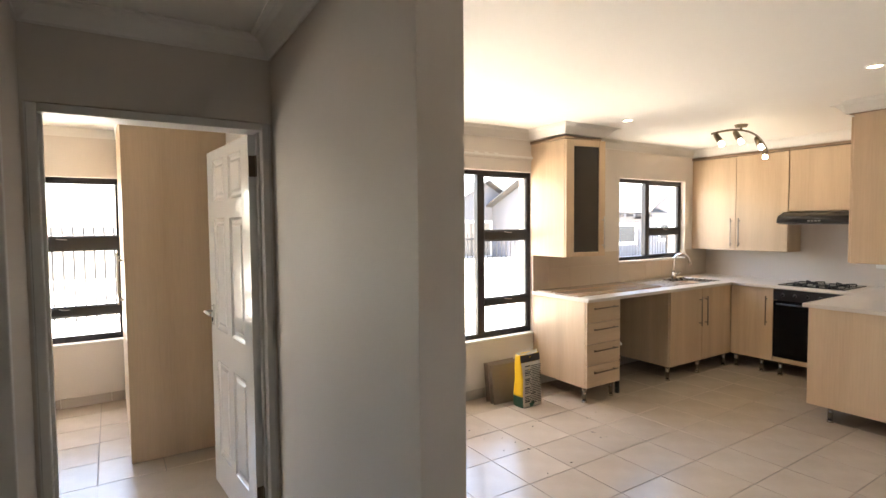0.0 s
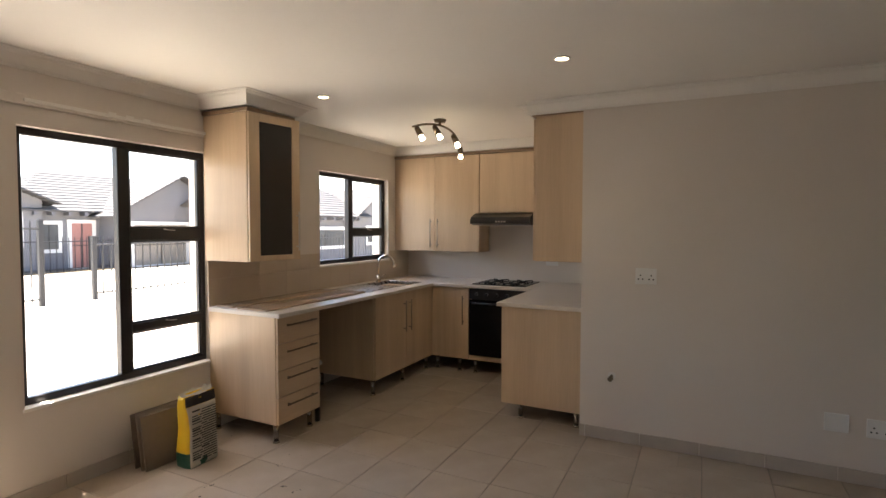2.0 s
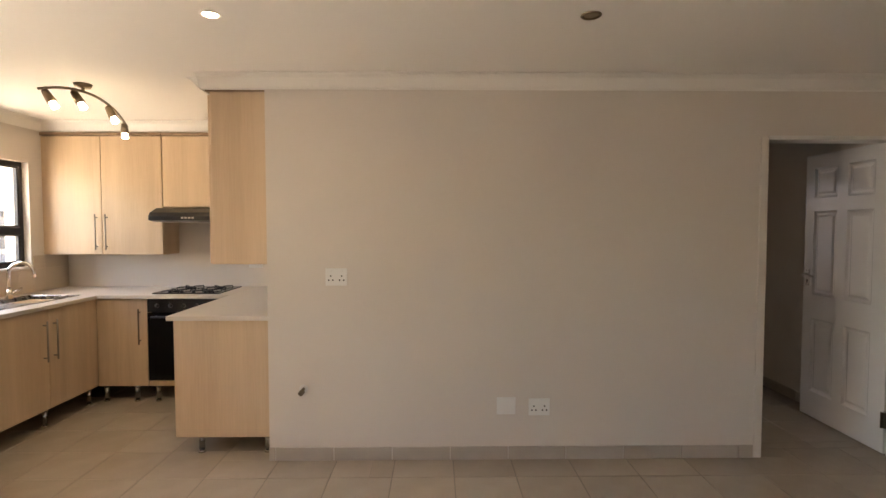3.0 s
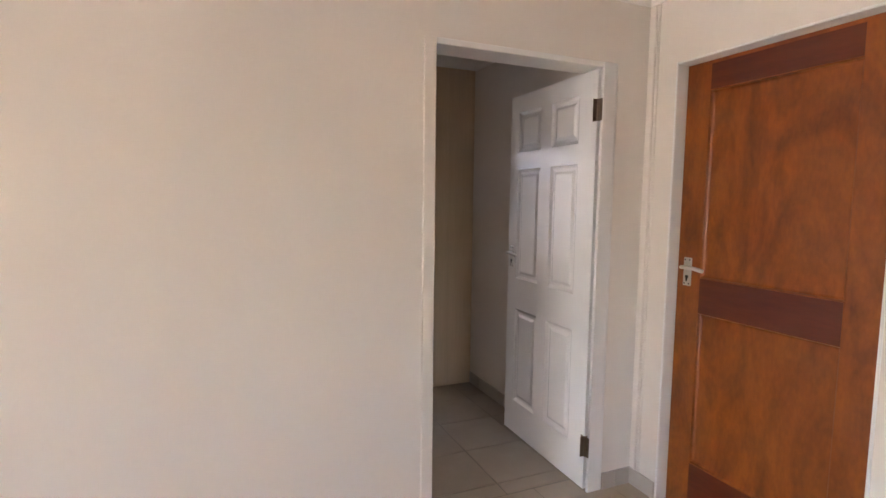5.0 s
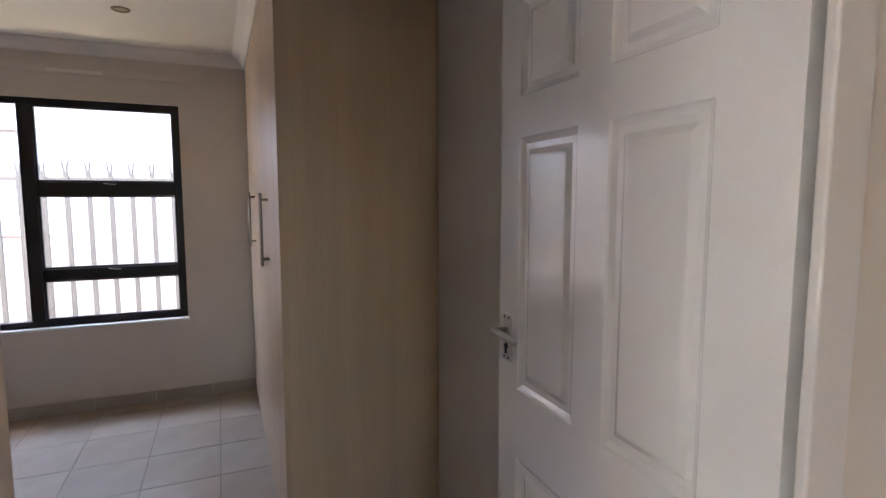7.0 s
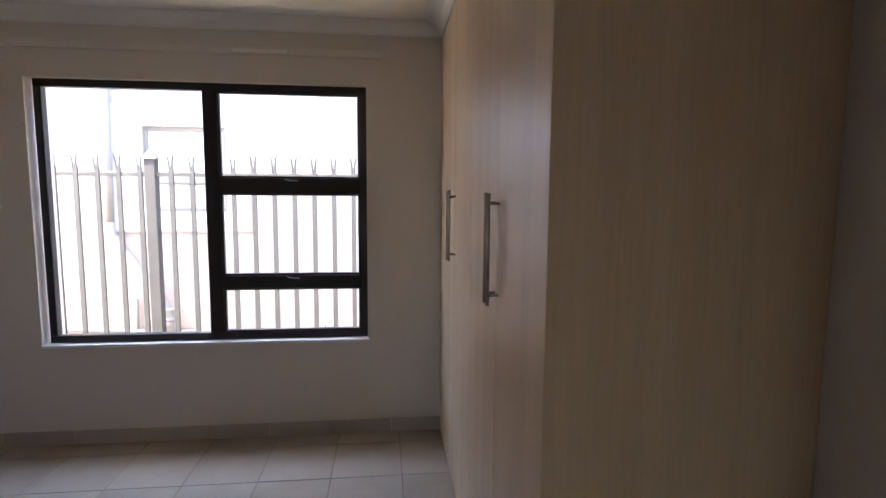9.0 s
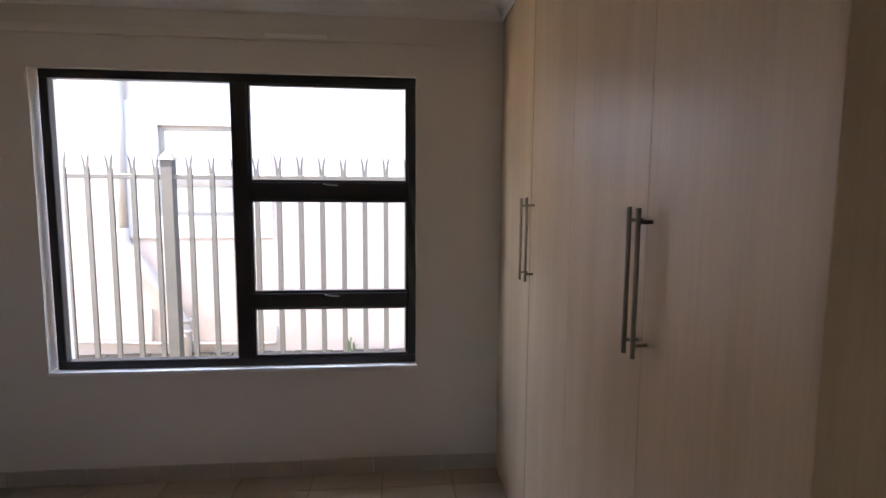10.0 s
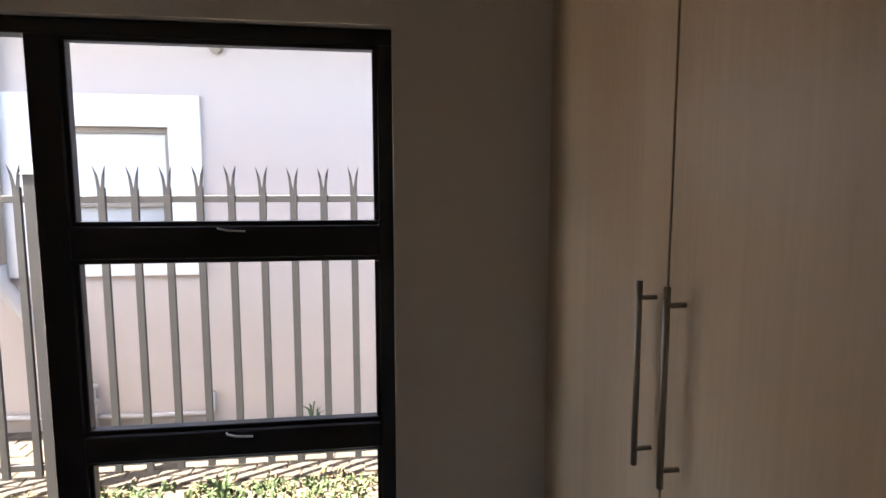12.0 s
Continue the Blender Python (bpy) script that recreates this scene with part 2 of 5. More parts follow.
bmesh.ops.transform(bm, matrix=SKEW, verts=bm.verts)
structure("wall_partition", bm, PAINT, "end of a beige painted passage wall")
structure("wall_passage_end", wall_boxes('x', PY, PY + 0.12, PX0 - 0.12, PX1, TOP, [(1.112, 2.025, -0.02, 2.045)]), PAINT, "beige passage end wall with a doorway")
structure("wall_passage_west", wall_boxes('y', PX0 - 0.12, PX0, 3.45, PY, TOP, [(4.06, 4.90, -0.02, 2.06)]), PAINT, "beige passage wall with a side doorway")
structure("wall_living_west", wall_boxes('y', -0.5, -0.38, SY, 3.45, TOP, [(0.55, 1.45, 1.15, 2.05)]), PAINT, "plain beige living room wall")
structure("wall_living_nook", wall_boxes('x', 3.45, 3.57, -0.5, PX0 - 0.12, TOP, []), PAINT, "plain beige living room wall")
structure("wall_bathroom_back", wall_boxes('y', -0.5, -0.38, 3.57, 8.58, TOP, []), PAINT, "plain beige wall")
structure("wall_bedroom_one_south", wall_boxes('x', PY, PY + 0.12, -0.38, PX0 - 0.12, TOP, []), PAINT, "plain beige bedroom wall")
structure("wall_bedroom_one_east", wall_boxes('y', 2.10, 2.32, NY + 0.22, 8.58, TOP, []), PAINT, "plain beige bedroom wall")
structure("wall_bedroom_one_north", wall_boxes('x', 8.36, 8.58, -0.38, 2.10, TOP, [(-0.34, 1.478, 0.555, 1.995)]), PAINT, "beige bedroom wall under a window")
structure("wall_bedroom_east", wall_boxes('y', BX, BX + 0.22, -0.2, BN + 0.2, TOP, [(1.058, 2.908, 0.597, 2.10)]), PAINT, "beige bedroom wall with a wide window")
structure("wall_bedroom_south", wall_boxes('x', -0.2, -0.036, GX + 0.14, BX, TOP, []), PAINT, "plain beige bedroom wall behind the door")
structure("wall_bedroom_north", wall_boxes('x', BN, BN + 0.12, KX, BX, TOP, []), PAINT, "plain beige bedroom wall")

for nm, d, lb in (("ceiling_living", (-0.5, GX + 0.07, SY, NY, CZ, TOP + 0.06), "white plastered living room ceiling"),
                  ("ceiling_kitchen", (GX + 0.07, KX, KY - 0.1, NY, CZ, TOP + 0.06), "white plastered kitchen ceiling"),
                  ("ceiling_bedroom_one", (-0.5, 2.2, NY, 8.5, CZ, TOP + 0.06), "white plastered bedroom ceiling"),
                  ("ceiling_bedroom", (GX + 0.07, BX + 0.1, -0.1, KY - 0.1, BZ, TOP + 0.06), "white plastered bedroom ceiling")):
    bm = bmesh.new()
    quadbox(bm, *d)
    structure(nm, bm, CEILING, lb, "ceiling")

bm = bmesh.new()
quadbox(bm, -0.5, GX + 0.07, -0.3, NY + 0.2, -0.14, -0.003)
quadbox(bm, GX + 0.07, KX + 0.1, KY - 0.1, NY + 0.2, -0.14, -0.003)
floor_living = structure("floor_living", bm, GROUT, "beige ceramic tiled living and kitchen floor", "floor")
bm = bmesh.new()
quadbox(bm, GX + 0.07, BX + 0.2, -0.2, KY - 0.1, -0.14, -0.003)
floor_bedroom = structure("floor_bedroom", bm, GROUT, "beige ceramic tiled bedroom floor", "floor")
bm = bmesh.new()
quadbox(bm, -0.5, 2.3, NY + 0.2, 8.56, -0.14, -0.003)
floor_small = structure("floor_small_bedroom", bm, GROUT, "beige ceramic tiled small bedroom floor", "floor")
bm = bmesh.new()
for x_, r_ in ((5.866, 0.007), (5.842, 0.004)):
    bmesh.ops.create_cone(bm, cap_ends=True, segments=12, radius1=r_, radius2=r_, depth=2.245, matrix=Matrix.Translation((x_, SY + 0.001, 1.2085)))
structure("trim_corner", bm, PAINT, "thin plaster bead down the wall corner", "trim", True)
# unseen roof over the house, with eaves shaped to block window sun
bm = bmesh.new()
quadbox(bm, -0.9, BX + 0.55, -0.6, NY + 0.24, 2.70, 2.86)
# front eave stops at x 3.42: blocks sun at the windows, not the door
quadbox(bm, 3.42, BX + 0.55, NY + 0.24, NY + 0.72, 2.70, 2.86)
quadbox(bm, -0.9, 2.75, NY + 0.24, 9.0, 2.70, 2.86)
structure("roof", bm, OUTWALL, "flat unseen roof, its front eave shaped to block the sun", "roof")


# ---- cornices: a cove moulding along a path of wall corners ----
def cornice(name, pts, z, closed=False, size=0.08, wide=1.35):
    prof = [(0, -size), (0.006, -size), (0.008, -size + 0.008), (0.018, -size + 0.018), (0.030, -size + 0.036), (0.046, -0.020), (0.060, -0.012), (0.064, -0.006), (size, -0.005), (size, 0), (0, 0)]
    bm = bmesh.new()
    P = [Vector(p) for p in pts]
    n = len(P)
    rings = []
    for i in range(n):
        d0 = (P[i] - P[i - 1]).normalized() if (i > 0 or closed) else None
        d1 = (P[(i + 1) % n] - P[i]).normalized() if (i < n - 1 or closed) else None
        d0 = d0 or d1
        d1 = d1 or d0
        n0, n1 = Vector((-d0.y, d0.x)), Vector((-d1.y, d1.x))
        k = (n0 + n1) / (1 + n0.dot(n1))
        rings.append([bm.verts.new((P[i].x + k.x * u * wide, P[i].y + k.y * u * wide, z + v)) for u, v in prof])
    for i in range(n if closed else n - 1):
        a, b = rings[i], rings[(i + 1) % n]
        for j in range(len(prof)):
            bm.faces.new((a[j], a[(j + 1) % len(prof)], b[(j + 1) % len(prof)], b[j]))
    if not closed:
        bm.faces.new(rings[0])
        bm.faces.new(rings[-1][::-1])
    bmesh.ops.recalc_face_normals(bm, faces=bm.faces)
    return structure(name, bm, CORNICE, "white cove cornice at the ceiling", "cornice")


e = 0.0005
cornice("trim_living", [(5.92, 4.505), (5.92, KY), (GX - e, KY), (GX - e, SY + e), (-0.38, SY + e), (-0.38, 3.45 - e), (PX0 + e, 3.45 - e), (PX0 + e, PY - e), (PX1 - e, PY - e), (1.986 - e, 3.94 - e), (2.118 + e, 3.936 - e), (2.206 + e, NY - e), (4.72, NY - e), (4.72, 6.12), (5.21, 6.12), (5.21, NY - e), (7.36, NY - e), (7.36, 4.505), (5.92, 4.505)][::-1], CZ)
cornice("trim_bedroom", [(BX - e, BN - e), (BX - e, 0.615), (7.515, 0.615), (7.515, e - 0.036), (GX + 0.14 + e, e - 0.036), (GX + 0.14 + e, BN - e)][::-1], BZ, True, 0.070, 1.2)
cornice("trim_bedroom_one", [(1.435, 8.36 - e), (1.435, 6.80), (PX1 + 0.044, 6.80), (PX1 + 0.003, PY + 0.12 + e), (-0.38, PY + 0.12 + e), (-0.38, 8.36 - e)], CZ, True)


# ---- windows ----
def window(name, m, w, h, mull, rails, label, depth=0.05, mw=0.032):
    """Local: u to the right along the wall seen from inside, v outwards, z up; rails: (z0, z1) between the stacked panes beside the mullion."""
    win = new(name)
    win.matrix_basis = m
    BASE[win] = m
    tagged(win, label, "window", "", "structure")

    def piece(nm, d, mat=BRONZE, r=0.003, parent=win, lb=""):
        bm = bmesh.new()
        quadbox(bm, *d)
        soften(bm, r, 1)
        bmesh.ops.transform(bm, matrix=m, verts=bm.verts)
        return part(nm, bm, mat, parent, lb)
    f = 0.042
    fr = []
    for d in ((0, w, 0, depth, 0, f), (0, w, 0, depth, h - f, h), (0, f, 0.001, depth - 0.001, f, h - f), (w - f, w, 0.001, depth - 0.001, f, h - f), (mull - mw, mull + mw, -0.004, depth, f, h - f)):
        fr.append(piece("window_frame", d))
    # stacked side
    u0, u1 = mull + mw, w - f
    zs = [f] + [q for r_ in rails for q in r_] + [h - f]
    for z0, z1 in rails:
        piece("window_rail", (u0, u1, -0.010, depth - 0.004, z0, z1))
    for i in range(0, len(zs), 2):
        z0, z1 = zs[i], zs[i + 1]
        s = 0.013
        for d in ((u0, u1, 0.004, 0.034, z0, z0 + s), (u0, u1, 0.004, 0.034, z1 - s, z1), (u0, u0 + s, 0.005, 0.033, z0 + s, z1 - s), (u1 - s, u1, 0.005, 0.033, z0 + s, z1 - s)):
            piece("sash", d, r=0.002)
        g = piece("pane", (u0 + s - 0.004, u1 - s + 0.004, 0.017, 0.022, z0 + s - 0.004, z1 - s + 0.004), GLASS, 0)
        g.visible_shadow = False
    g = piece("pane", (f - 0.004, mull - mw + 0.004, 0.019, 0.024, f - 0.004, h - f + 0.004), GLASS, 0)
    g.visible_shadow = False
    # stays on the rails
    for z0, z1 in rails:
        bm = bmesh.new()
        c = (u0 + u1) / 2
        tube(bm, [m @ Vector(p) for p in ((c - 0.03, -0.008, z1 - 0.006), (c - 0.026, -0.020, z1 - 0.007), (c, -0.024, z1 - 0.012), (c + 0.045, -0.024, z1 - 0.014))], 0.003, 6)
        part("window_stay", bm, STEEL, win, "steel window stay")
    return win


window("window_1", pose(3.595, NY + 0.055, 0.52), 1.191, 1.523, 0.592, [(0.298, 0.353), (0.895, 0.975)], "dark bronze aluminium living room window, four panes", mw=0.037)
window("window_2", pose(6.015, NY + 0.055, 1.14), 1.20, 0.903, 0.552, [(0.281, 0.347)], "dark bronze aluminium kitchen window, three panes", mw=0.036)
window("window_3", pose(BX + 0.036, 2.885, 0.60, 0, 0, -90), 1.827, 1.50, 0.936, [(0.311, 0.386), (0.876, 0.964)], "dark bronze aluminium bedroom window, four panes", mw=0.040)
window("window_4", pose(-0.34, 8.42, 0.555), 1.818, 1.44, 0.9, [(0.235, 0.305), (0.812, 0.915)], "dark bronze aluminium window of the small bedroom")
# unseen window, added where the room's light implies one behind the viewer
window("window_added", pose(-0.44, 0.55, 1.15, 0, 0, 90), 0.90, 0.90, 0.45, [(0.28, 0.345)], "unseen dark bronze aluminium window, added for light from the west")
for nm, d in (("window_sill_living", (3.585, 4.796, NY - 0.012, NY + 0.075, 0.503, 0.522)), ("window_sill_kitchen", (6.005, 7.225, NY - 0.008, NY + 0.075, 1.124, 1.142)),
              ("window_sill_bedroom", (BX - 0.012, BX + 0.075, 1.048, 2.910, 0.580, 0.599)), ("window_sill_bedroom_one", (-0.35, 1.488, 8.35, 8.435, 0.538, 0.557))):
    bm = bmesh.new()
    quadbox(bm, *d)
    soften(bm, 0.004, 2)
    structure(nm, bm, CORNICE, "white painted plaster window sill", "sill")


# ---- doors ----
def door_frame(name, axis, p, thick, a0, a1, h, mat, label, face=0.045, proud=0.012, rebate=False, lap=None):
    """A frame round an opening a0..a1 (clear), through a wall from p to p + thick; lap: the widths of its two faces."""
    f0, f1 = lap or (face, face)
    fr = thing(name, ((a0 + a1) / 2, p, 0) if axis == 'x' else (p, (a0 + a1) / 2, 0), label, "door frame", "", "structure")

    def put(nm, b0, b1, q0, q1, z0, z1, r=0.004, of=None):
        d = (b0, b1, q0, q1, z0, z1) if axis == 'x' else (q0, q1, b0, b1, z0, z1)
        box(nm, d, of or mat, fr, r=r, seg=2)
    s0, s1 = p - proud, p + thick + proud
    put("jamb", a0 - f0, a0, s0, p + 0.011 if rebate else s1, 0, h + face)
    put("jamb", a1, a1 + f1, s0, p + 0.030 if rebate else s1, 0, h + face, of=PAINT if rebate else None)
    put("head", a0, a1, s0 + 0.0005, s1 - 0.0005, h, h + face)
    # stop bead inside
    if not rebate:
        put("stop", a0, a0 + 0.012, p + thick * 0.30, p + thick * 0.62, 0, h - 0.001, 0.002)
    if not rebate:
        put("stop", a1 - 0.012, a1, p + thick * 0.30, p + thick * 0.62, 0, h - 0.001, 0.002)
    # rolled outer edge
    for b in (a0 - f0 - 0.006,) if rebate else (a0 - f0 - 0.006, a1 + f1):
        put("edge_bead", b, b + 0.006, s0 + 0.004, p + 0.004, 0, h + face, 0.001)
    return fr


def panel_door(name, m, w, h, mats, label, layout, t=0.04, flat=False):
    """Local: u from the hinge, v across, z up. layout: rows of panels (u0, u1, z0, z1). Returns the door."""
    d = new(name)
    d.matrix_basis = m
    BASE[d] = m
    tagged(d, label, "door")
    body, panel, rail = mats

    def piece(nm, bm, mat, parent=d, lb=""):
        bmesh.ops.transform(bm, matrix=m, verts=bm.verts)
        return part(nm, bm, mat, parent, lb)
    bm = bmesh.new()
    us = sorted({0, w} | {q for p in layout for q in p[:2]})
    zs = sorted({0, h} | {q for p in layout for q in p[2:]})
    for i in range(len(us) - 1):
        for j in range(len(zs) - 1):
            c = ((us[i] + us[i + 1]) / 2, (zs[j] + zs[j + 1]) / 2)
            if not any(p[0] < c[0] < p[1] and p[2] < c[1] < p[3] for p in layout):
                quadbox(bm, us[i], us[i + 1], 0, t, zs[j], zs[j + 1])
    bmesh.ops.remove_doubles(bm, verts=bm.verts, dist=1e-5)
    piece("door_leaf", bm, body)
    for u0, u1, z0, z1 in layout:
        bm = bmesh.new()
        # sunk moulding and raised field, on both faces
        for sgn, v in ((1, 0.0), (-1, t)):
            rings = []
            steps = ((0, 0.0), (0.004, 0.010), (0.012, 0.014), (0.022, 0.0145)) if flat else ((0, 0.0), (0.004, 0.004), (0.016, 0.010), (0.030, 0.010), (0.044, 0.003), (0.05, 0.0025))
            for ins, dep in steps:
                y = v + sgn * dep
                rings.append([bm.verts.new(q) for q in ((u0 + ins, y, z0 + ins), (u1 - ins, y, z0 + ins), (u1 - ins, y, z1 - ins), (u0 + ins, y, z1 - ins))])
            for a, b in zip(rings, rings[1:]):
                for k in range(4):
                    bm.faces.new((a[k], a[(k + 1) % 4], b[(k + 1) % 4], b[k]))
            bm.faces.new(rings[-1])
        bmesh.ops.recalc_face_normals(bm, faces=bm.faces)
        piece("panel", bm, panel)
    return d


def lever(door, m, u, z, side, t=0.04, label="brushed steel lever handle with a key plate"):
    """A lever handle on a back plate; side 1: outer face v=0, -1: v=t; the lever points to the hinge."""
    for sgn, v in ((-1, 0.0), (1, t)):
        bm = bmesh.new()
        quadbox(bm, u - 0.021, u + 0.021, v, v + sgn * 0.006, z - 0.066, z + 0.062)
        soften(bm, 0.003, 2)
        bmesh.ops.transform(bm, matrix=m, verts=bm.verts)
        pl = part("back_plate", bm, STEEL, door, label)
        bm = bmesh.new()
        k = -1
        tube(bm, [m @ Vector(q) for q in ((u, v, z + 0.020), (u, v + sgn * 0.045, z + 0.020), (u + k * 0.02, v + sgn * 0.052, z + 0.023), (u + k * 0.07, v + sgn * 0.050, z + 0.021), (u + k * 0.115, v + sgn * 0.047, z + 0.014))], 0.0085, 10)
        part("lever", bm, STEEL, pl, "", True)
        bm = bmesh.new()
        rod(bm, (u, v, z - 0.026), (u, v + sgn * 0.009, z - 0.026), 0.008, n=16)
        quadbox(bm, u - 0.003, u + 0.003, v, v + sgn * 0.010, z - 0.046, z - 0.028)
        bmesh.ops.transform(bm, matrix=m, verts=bm.verts)
        part("keyhole", bm, DARKHOLE, pl)
        for dz in (-0.056, 0.052):
            for du in (-0.012, 0.012):
                bm = bmesh.new()
                rod(bm, (u + du, v, z + dz), (u + du, v + sgn * 0.0075, z + dz), 0.0035, n=8)
                bmesh.ops.transform(bm, matrix=m, verts=bm.verts)
                part("screw", bm, DARKHOLE, pl)


def hinges(door, m, zs, v=0.02):
    for z in zs:
        bm = bmesh.new()
        rod(bm, (-0.006, v - 0.006, z - 0.05), (-0.006, v - 0.006, z + 0.05), 0.006, n=12)
        quadbox(bm, 0.0, 0.026, v - 0.0065, v - 0.003, z - 0.05, z + 0.05)
        quadbox(bm, -0.0015, 0.001, v - 0.026, v + 0.018, z - 0.05, z + 0.05)
        quadbox(bm, -0.031, -0.009, v - 0.0105, v - 0.0075, z - 0.05, z + 0.05)
        bmesh.ops.transform(bm, matrix=m, verts=bm.verts)
        part("hinge", bm, BRASSY, door, "dull metal butt hinge")


SIX = [(0.135, 0.375, 0.20, 0.77), (0.475, 0.715, 0.20, 0.77), (0.135, 0.375, 0.955, 1.60), (0.475, 0.715, 0.955, 1.60), (0.135, 0.375, 1.70, 1.93), (0.475, 0.715, 1.70, 1.93)]
door_frame("door_frame_bedroom", 'y', GX, 0.14, 0.132, 0.955, 2.035, FRAMEWHITE, "white steel door frame of the bedroom", 0.026, 0.006, True, (0.080, 0.052))
M2 = pose(5.930, 0.137, 0.008, 0, 0, -1.2) @ pose(0, -0.04, 0)
d2 = panel_door("bedroom_door", M2, 0.795, 2.03, (WHITEGLOSS, WHITEGLOSS, None), "open white gloss six-panel bedroom door", [(a * .978, b * .978, c, d) for a, b, c, d in SIX])
lever(d2, M2, 0.745, 1.085, 1)
hinges(d2, M2, (0.22, 1.84), 0.045)

door_frame("door_frame_bedroom_one", 'x', PY, 0.12, 1.152, 1.985, 2.005, FRAMEWHITE, "white steel door frame at the passage end", 0.035)
M1 = pose(1.978, 5.475, 0.008, 0, 0, 94.5)
d1 = panel_door("bedroom_one_door", M1, 0.80, 1.988, (WHITEGLOSS, WHITEGLOSS, None), "open white gloss six-panel door at the passage end", [(a * .94, b * .94, c, d) for a, b, c, d in SIX])
lever(d1, M1, 0.745, 1.03, 1)
hinges(d1, M1, (0.22, 1.84), 0.02)

door_frame("door_frame_side", 'y', PX0 - 0.12, 0.12, 4.10, 4.86, 2.02, FRAMEWHITE, "white steel side door frame in the passage", 0.036)
M4 = pose(PX0 - 0.10, 4.105, 0.008, 0, 0, 90)
d4 = panel_door("side_door", M4, 0.75, 2.008, (WHITEGLOSS, WHITEGLOSS, None), "closed white gloss six-panel side door", [(a * .92, b * .92, c, d) for a, b, c, d in SIX], t=0.036)

door_frame("door_frame_brown", 'x', SY - 0.16, 0.16, 4.88, 5.722, 2.035, FRAMEWHITE, "white steel frame round the brown door", 0.012, 0.004)
M3 = pose(4.894, SY - 0.092, 0.006)
TWO = [(0.12, 0.700, 0.24, 0.93), (0.12, 0.700, 1.09, 1.90)]
d3 = panel_door("brown_door", M3, 0.820, 2.025, (PINE, PINE, PINEX), "closed orange-brown varnished pine panel door", TWO, flat=True)
for z0, z1 in ((0.02, 0.2365), (0.9335, 1.0865), (1.9035, 2.01)):
    bm = bmesh.new()
    quadbox(bm, 0.122, 0.698, -0.0015, 0.0415, z0, z1)
    bmesh.ops.transform(bm, matrix=M3, verts=bm.verts)
    part("cross_rail", bm, PINEX, d3, "red-brown varnished cross rail")
lever(d3, M3, 0.764, 1.112, 1)

door_frame("front_door_frame", 'x', NY + 0.08, 0.09, 2.455, 3.215, 2.03, MAHOGF, "red-brown hardwood front door frame", 0.05, 0.0)
M5 = pose(2.458, NY + 0.082, 0.01, 0, 0, -78.9) @ pose(0, 0.0, 0)
d5 = panel_door("front_door", M5, 0.80, 2.03, (MAHOG, MAHOG, None), "open dark red-brown hardwood front door", SIX)
lever(d5, M5, 0.742, 1.02, 1)

# ---- kitchen ----
def bar_handle(parent, a, b, out, r=0.006, stand=0.032, mat=HANDLE):
    """A bar handle from a to b, held off the face along out."""
    a, b, out = Vector(a), Vector(b), Vector(out)
    d = (b - a).normalized()
    bm = bmesh.new()
    rod(bm, a + out * stand, b + out * stand, r)
    for p in (a + d * 0.03, b - d * 0.03):
        rod(bm, p, p + out * (stand + 0.002), r * 0.8)
    return part("handle", bm, mat, parent, "brushed steel bar handle", True)


def legs(parent, pts, h, r=0.018):
    for x, y in pts:
        bm = bmesh.new()
        rod(bm, (x, y, 0.012), (x, y, h), r, n=16)
        rod(bm, (x, y, 0.0), (x, y, 0.012), r * 1.35, r * 1.2, n=16)
        rod(bm, (x, y, h - 0.008), (x, y, h), r * 1.5, n=16)
        part("leg", bm, LEGSTEEL, parent, "round chrome cabinet leg", True)


BZ0, BZ1 = 0.138, 0.885      # base units
# drawer unit
u = thing("drawer_unit", (4.98, 6.27, 0), "pale oak kitchen drawer unit on chrome legs", "drawer unit")
box("body", (4.765, 5.20, 5.932, NY - 0.004, BZ0, BZ1), OAK, u)
for z0, z1 in ((0.143, 0.330), (0.335, 0.515), (0.520, 0.700), (0.705, 0.880)):
    dr = box("drawer_front", (4.768, 5.197, 5.908, 5.929, z0, z1), OAKX, u, r=0.002)
    bar_handle(dr, (4.83, 5.908, (z0 + z1) / 2 + 0.035), (5.135, 5.908, (z0 + z1) / 2 + 0.035), (0, -1, 0), 0.006, 0.028, BRASSY)
legs(u, [(4.81, 5.975), (5.155, 5.975), (4.81, 6.55), (5.155, 6.55)], BZ0)
# sink unit
u = thing("sink_unit", (6.5, 6.27, 0), "pale oak sink base cabinet on chrome legs", "base cabinet")
box("body", (5.945, 7.655, 5.932, NY - 0.004, BZ0, BZ1), OAK, u)
for x0, x1, hx in ((5.948, 6.480, 6.43), (6.484, 7.02, 6.53)):
    dr = box("door", (x0, x1, 5.908, 5.929, BZ0 + 0.003, BZ1 - 0.005), OAK, u, r=0.002)
    bar_handle(dr, (hx, 5.908, 0.50), (hx, 5.908, 0.80), (0, -1, 0))
legs(u, [(5.972, 5.955), (6.48, 5.955), (6.97, 5.955), (5.99, 6.55), (6.97, 6.55)], BZ0)
# hob side: door unit and oven unit
u = thing("corner_unit", (7.34, 5.7, 0), "pale oak base cabinet beside the oven", "base cabinet")
box("body", (7.046, 7.655, 5.482, 5.900, BZ0, BZ1), OAK, u)
dr = box("door", (7.022, 7.043, 5.485, 5.905, BZ0 + 0.003, BZ1 - 0.005), OAK, u, r=0.002)
bar_handle(dr, (7.022, 5.54, 0.50), (7.022, 5.54, 0.80), (-1, 0, 0), mat=BRASSY)
legs(u, [(7.062, 5.60), (7.062, 5.86)], BZ0)
u = thing("oven_unit", (7.34, 5.17, 0), "pale oak oven housing on chrome legs", "base cabinet")
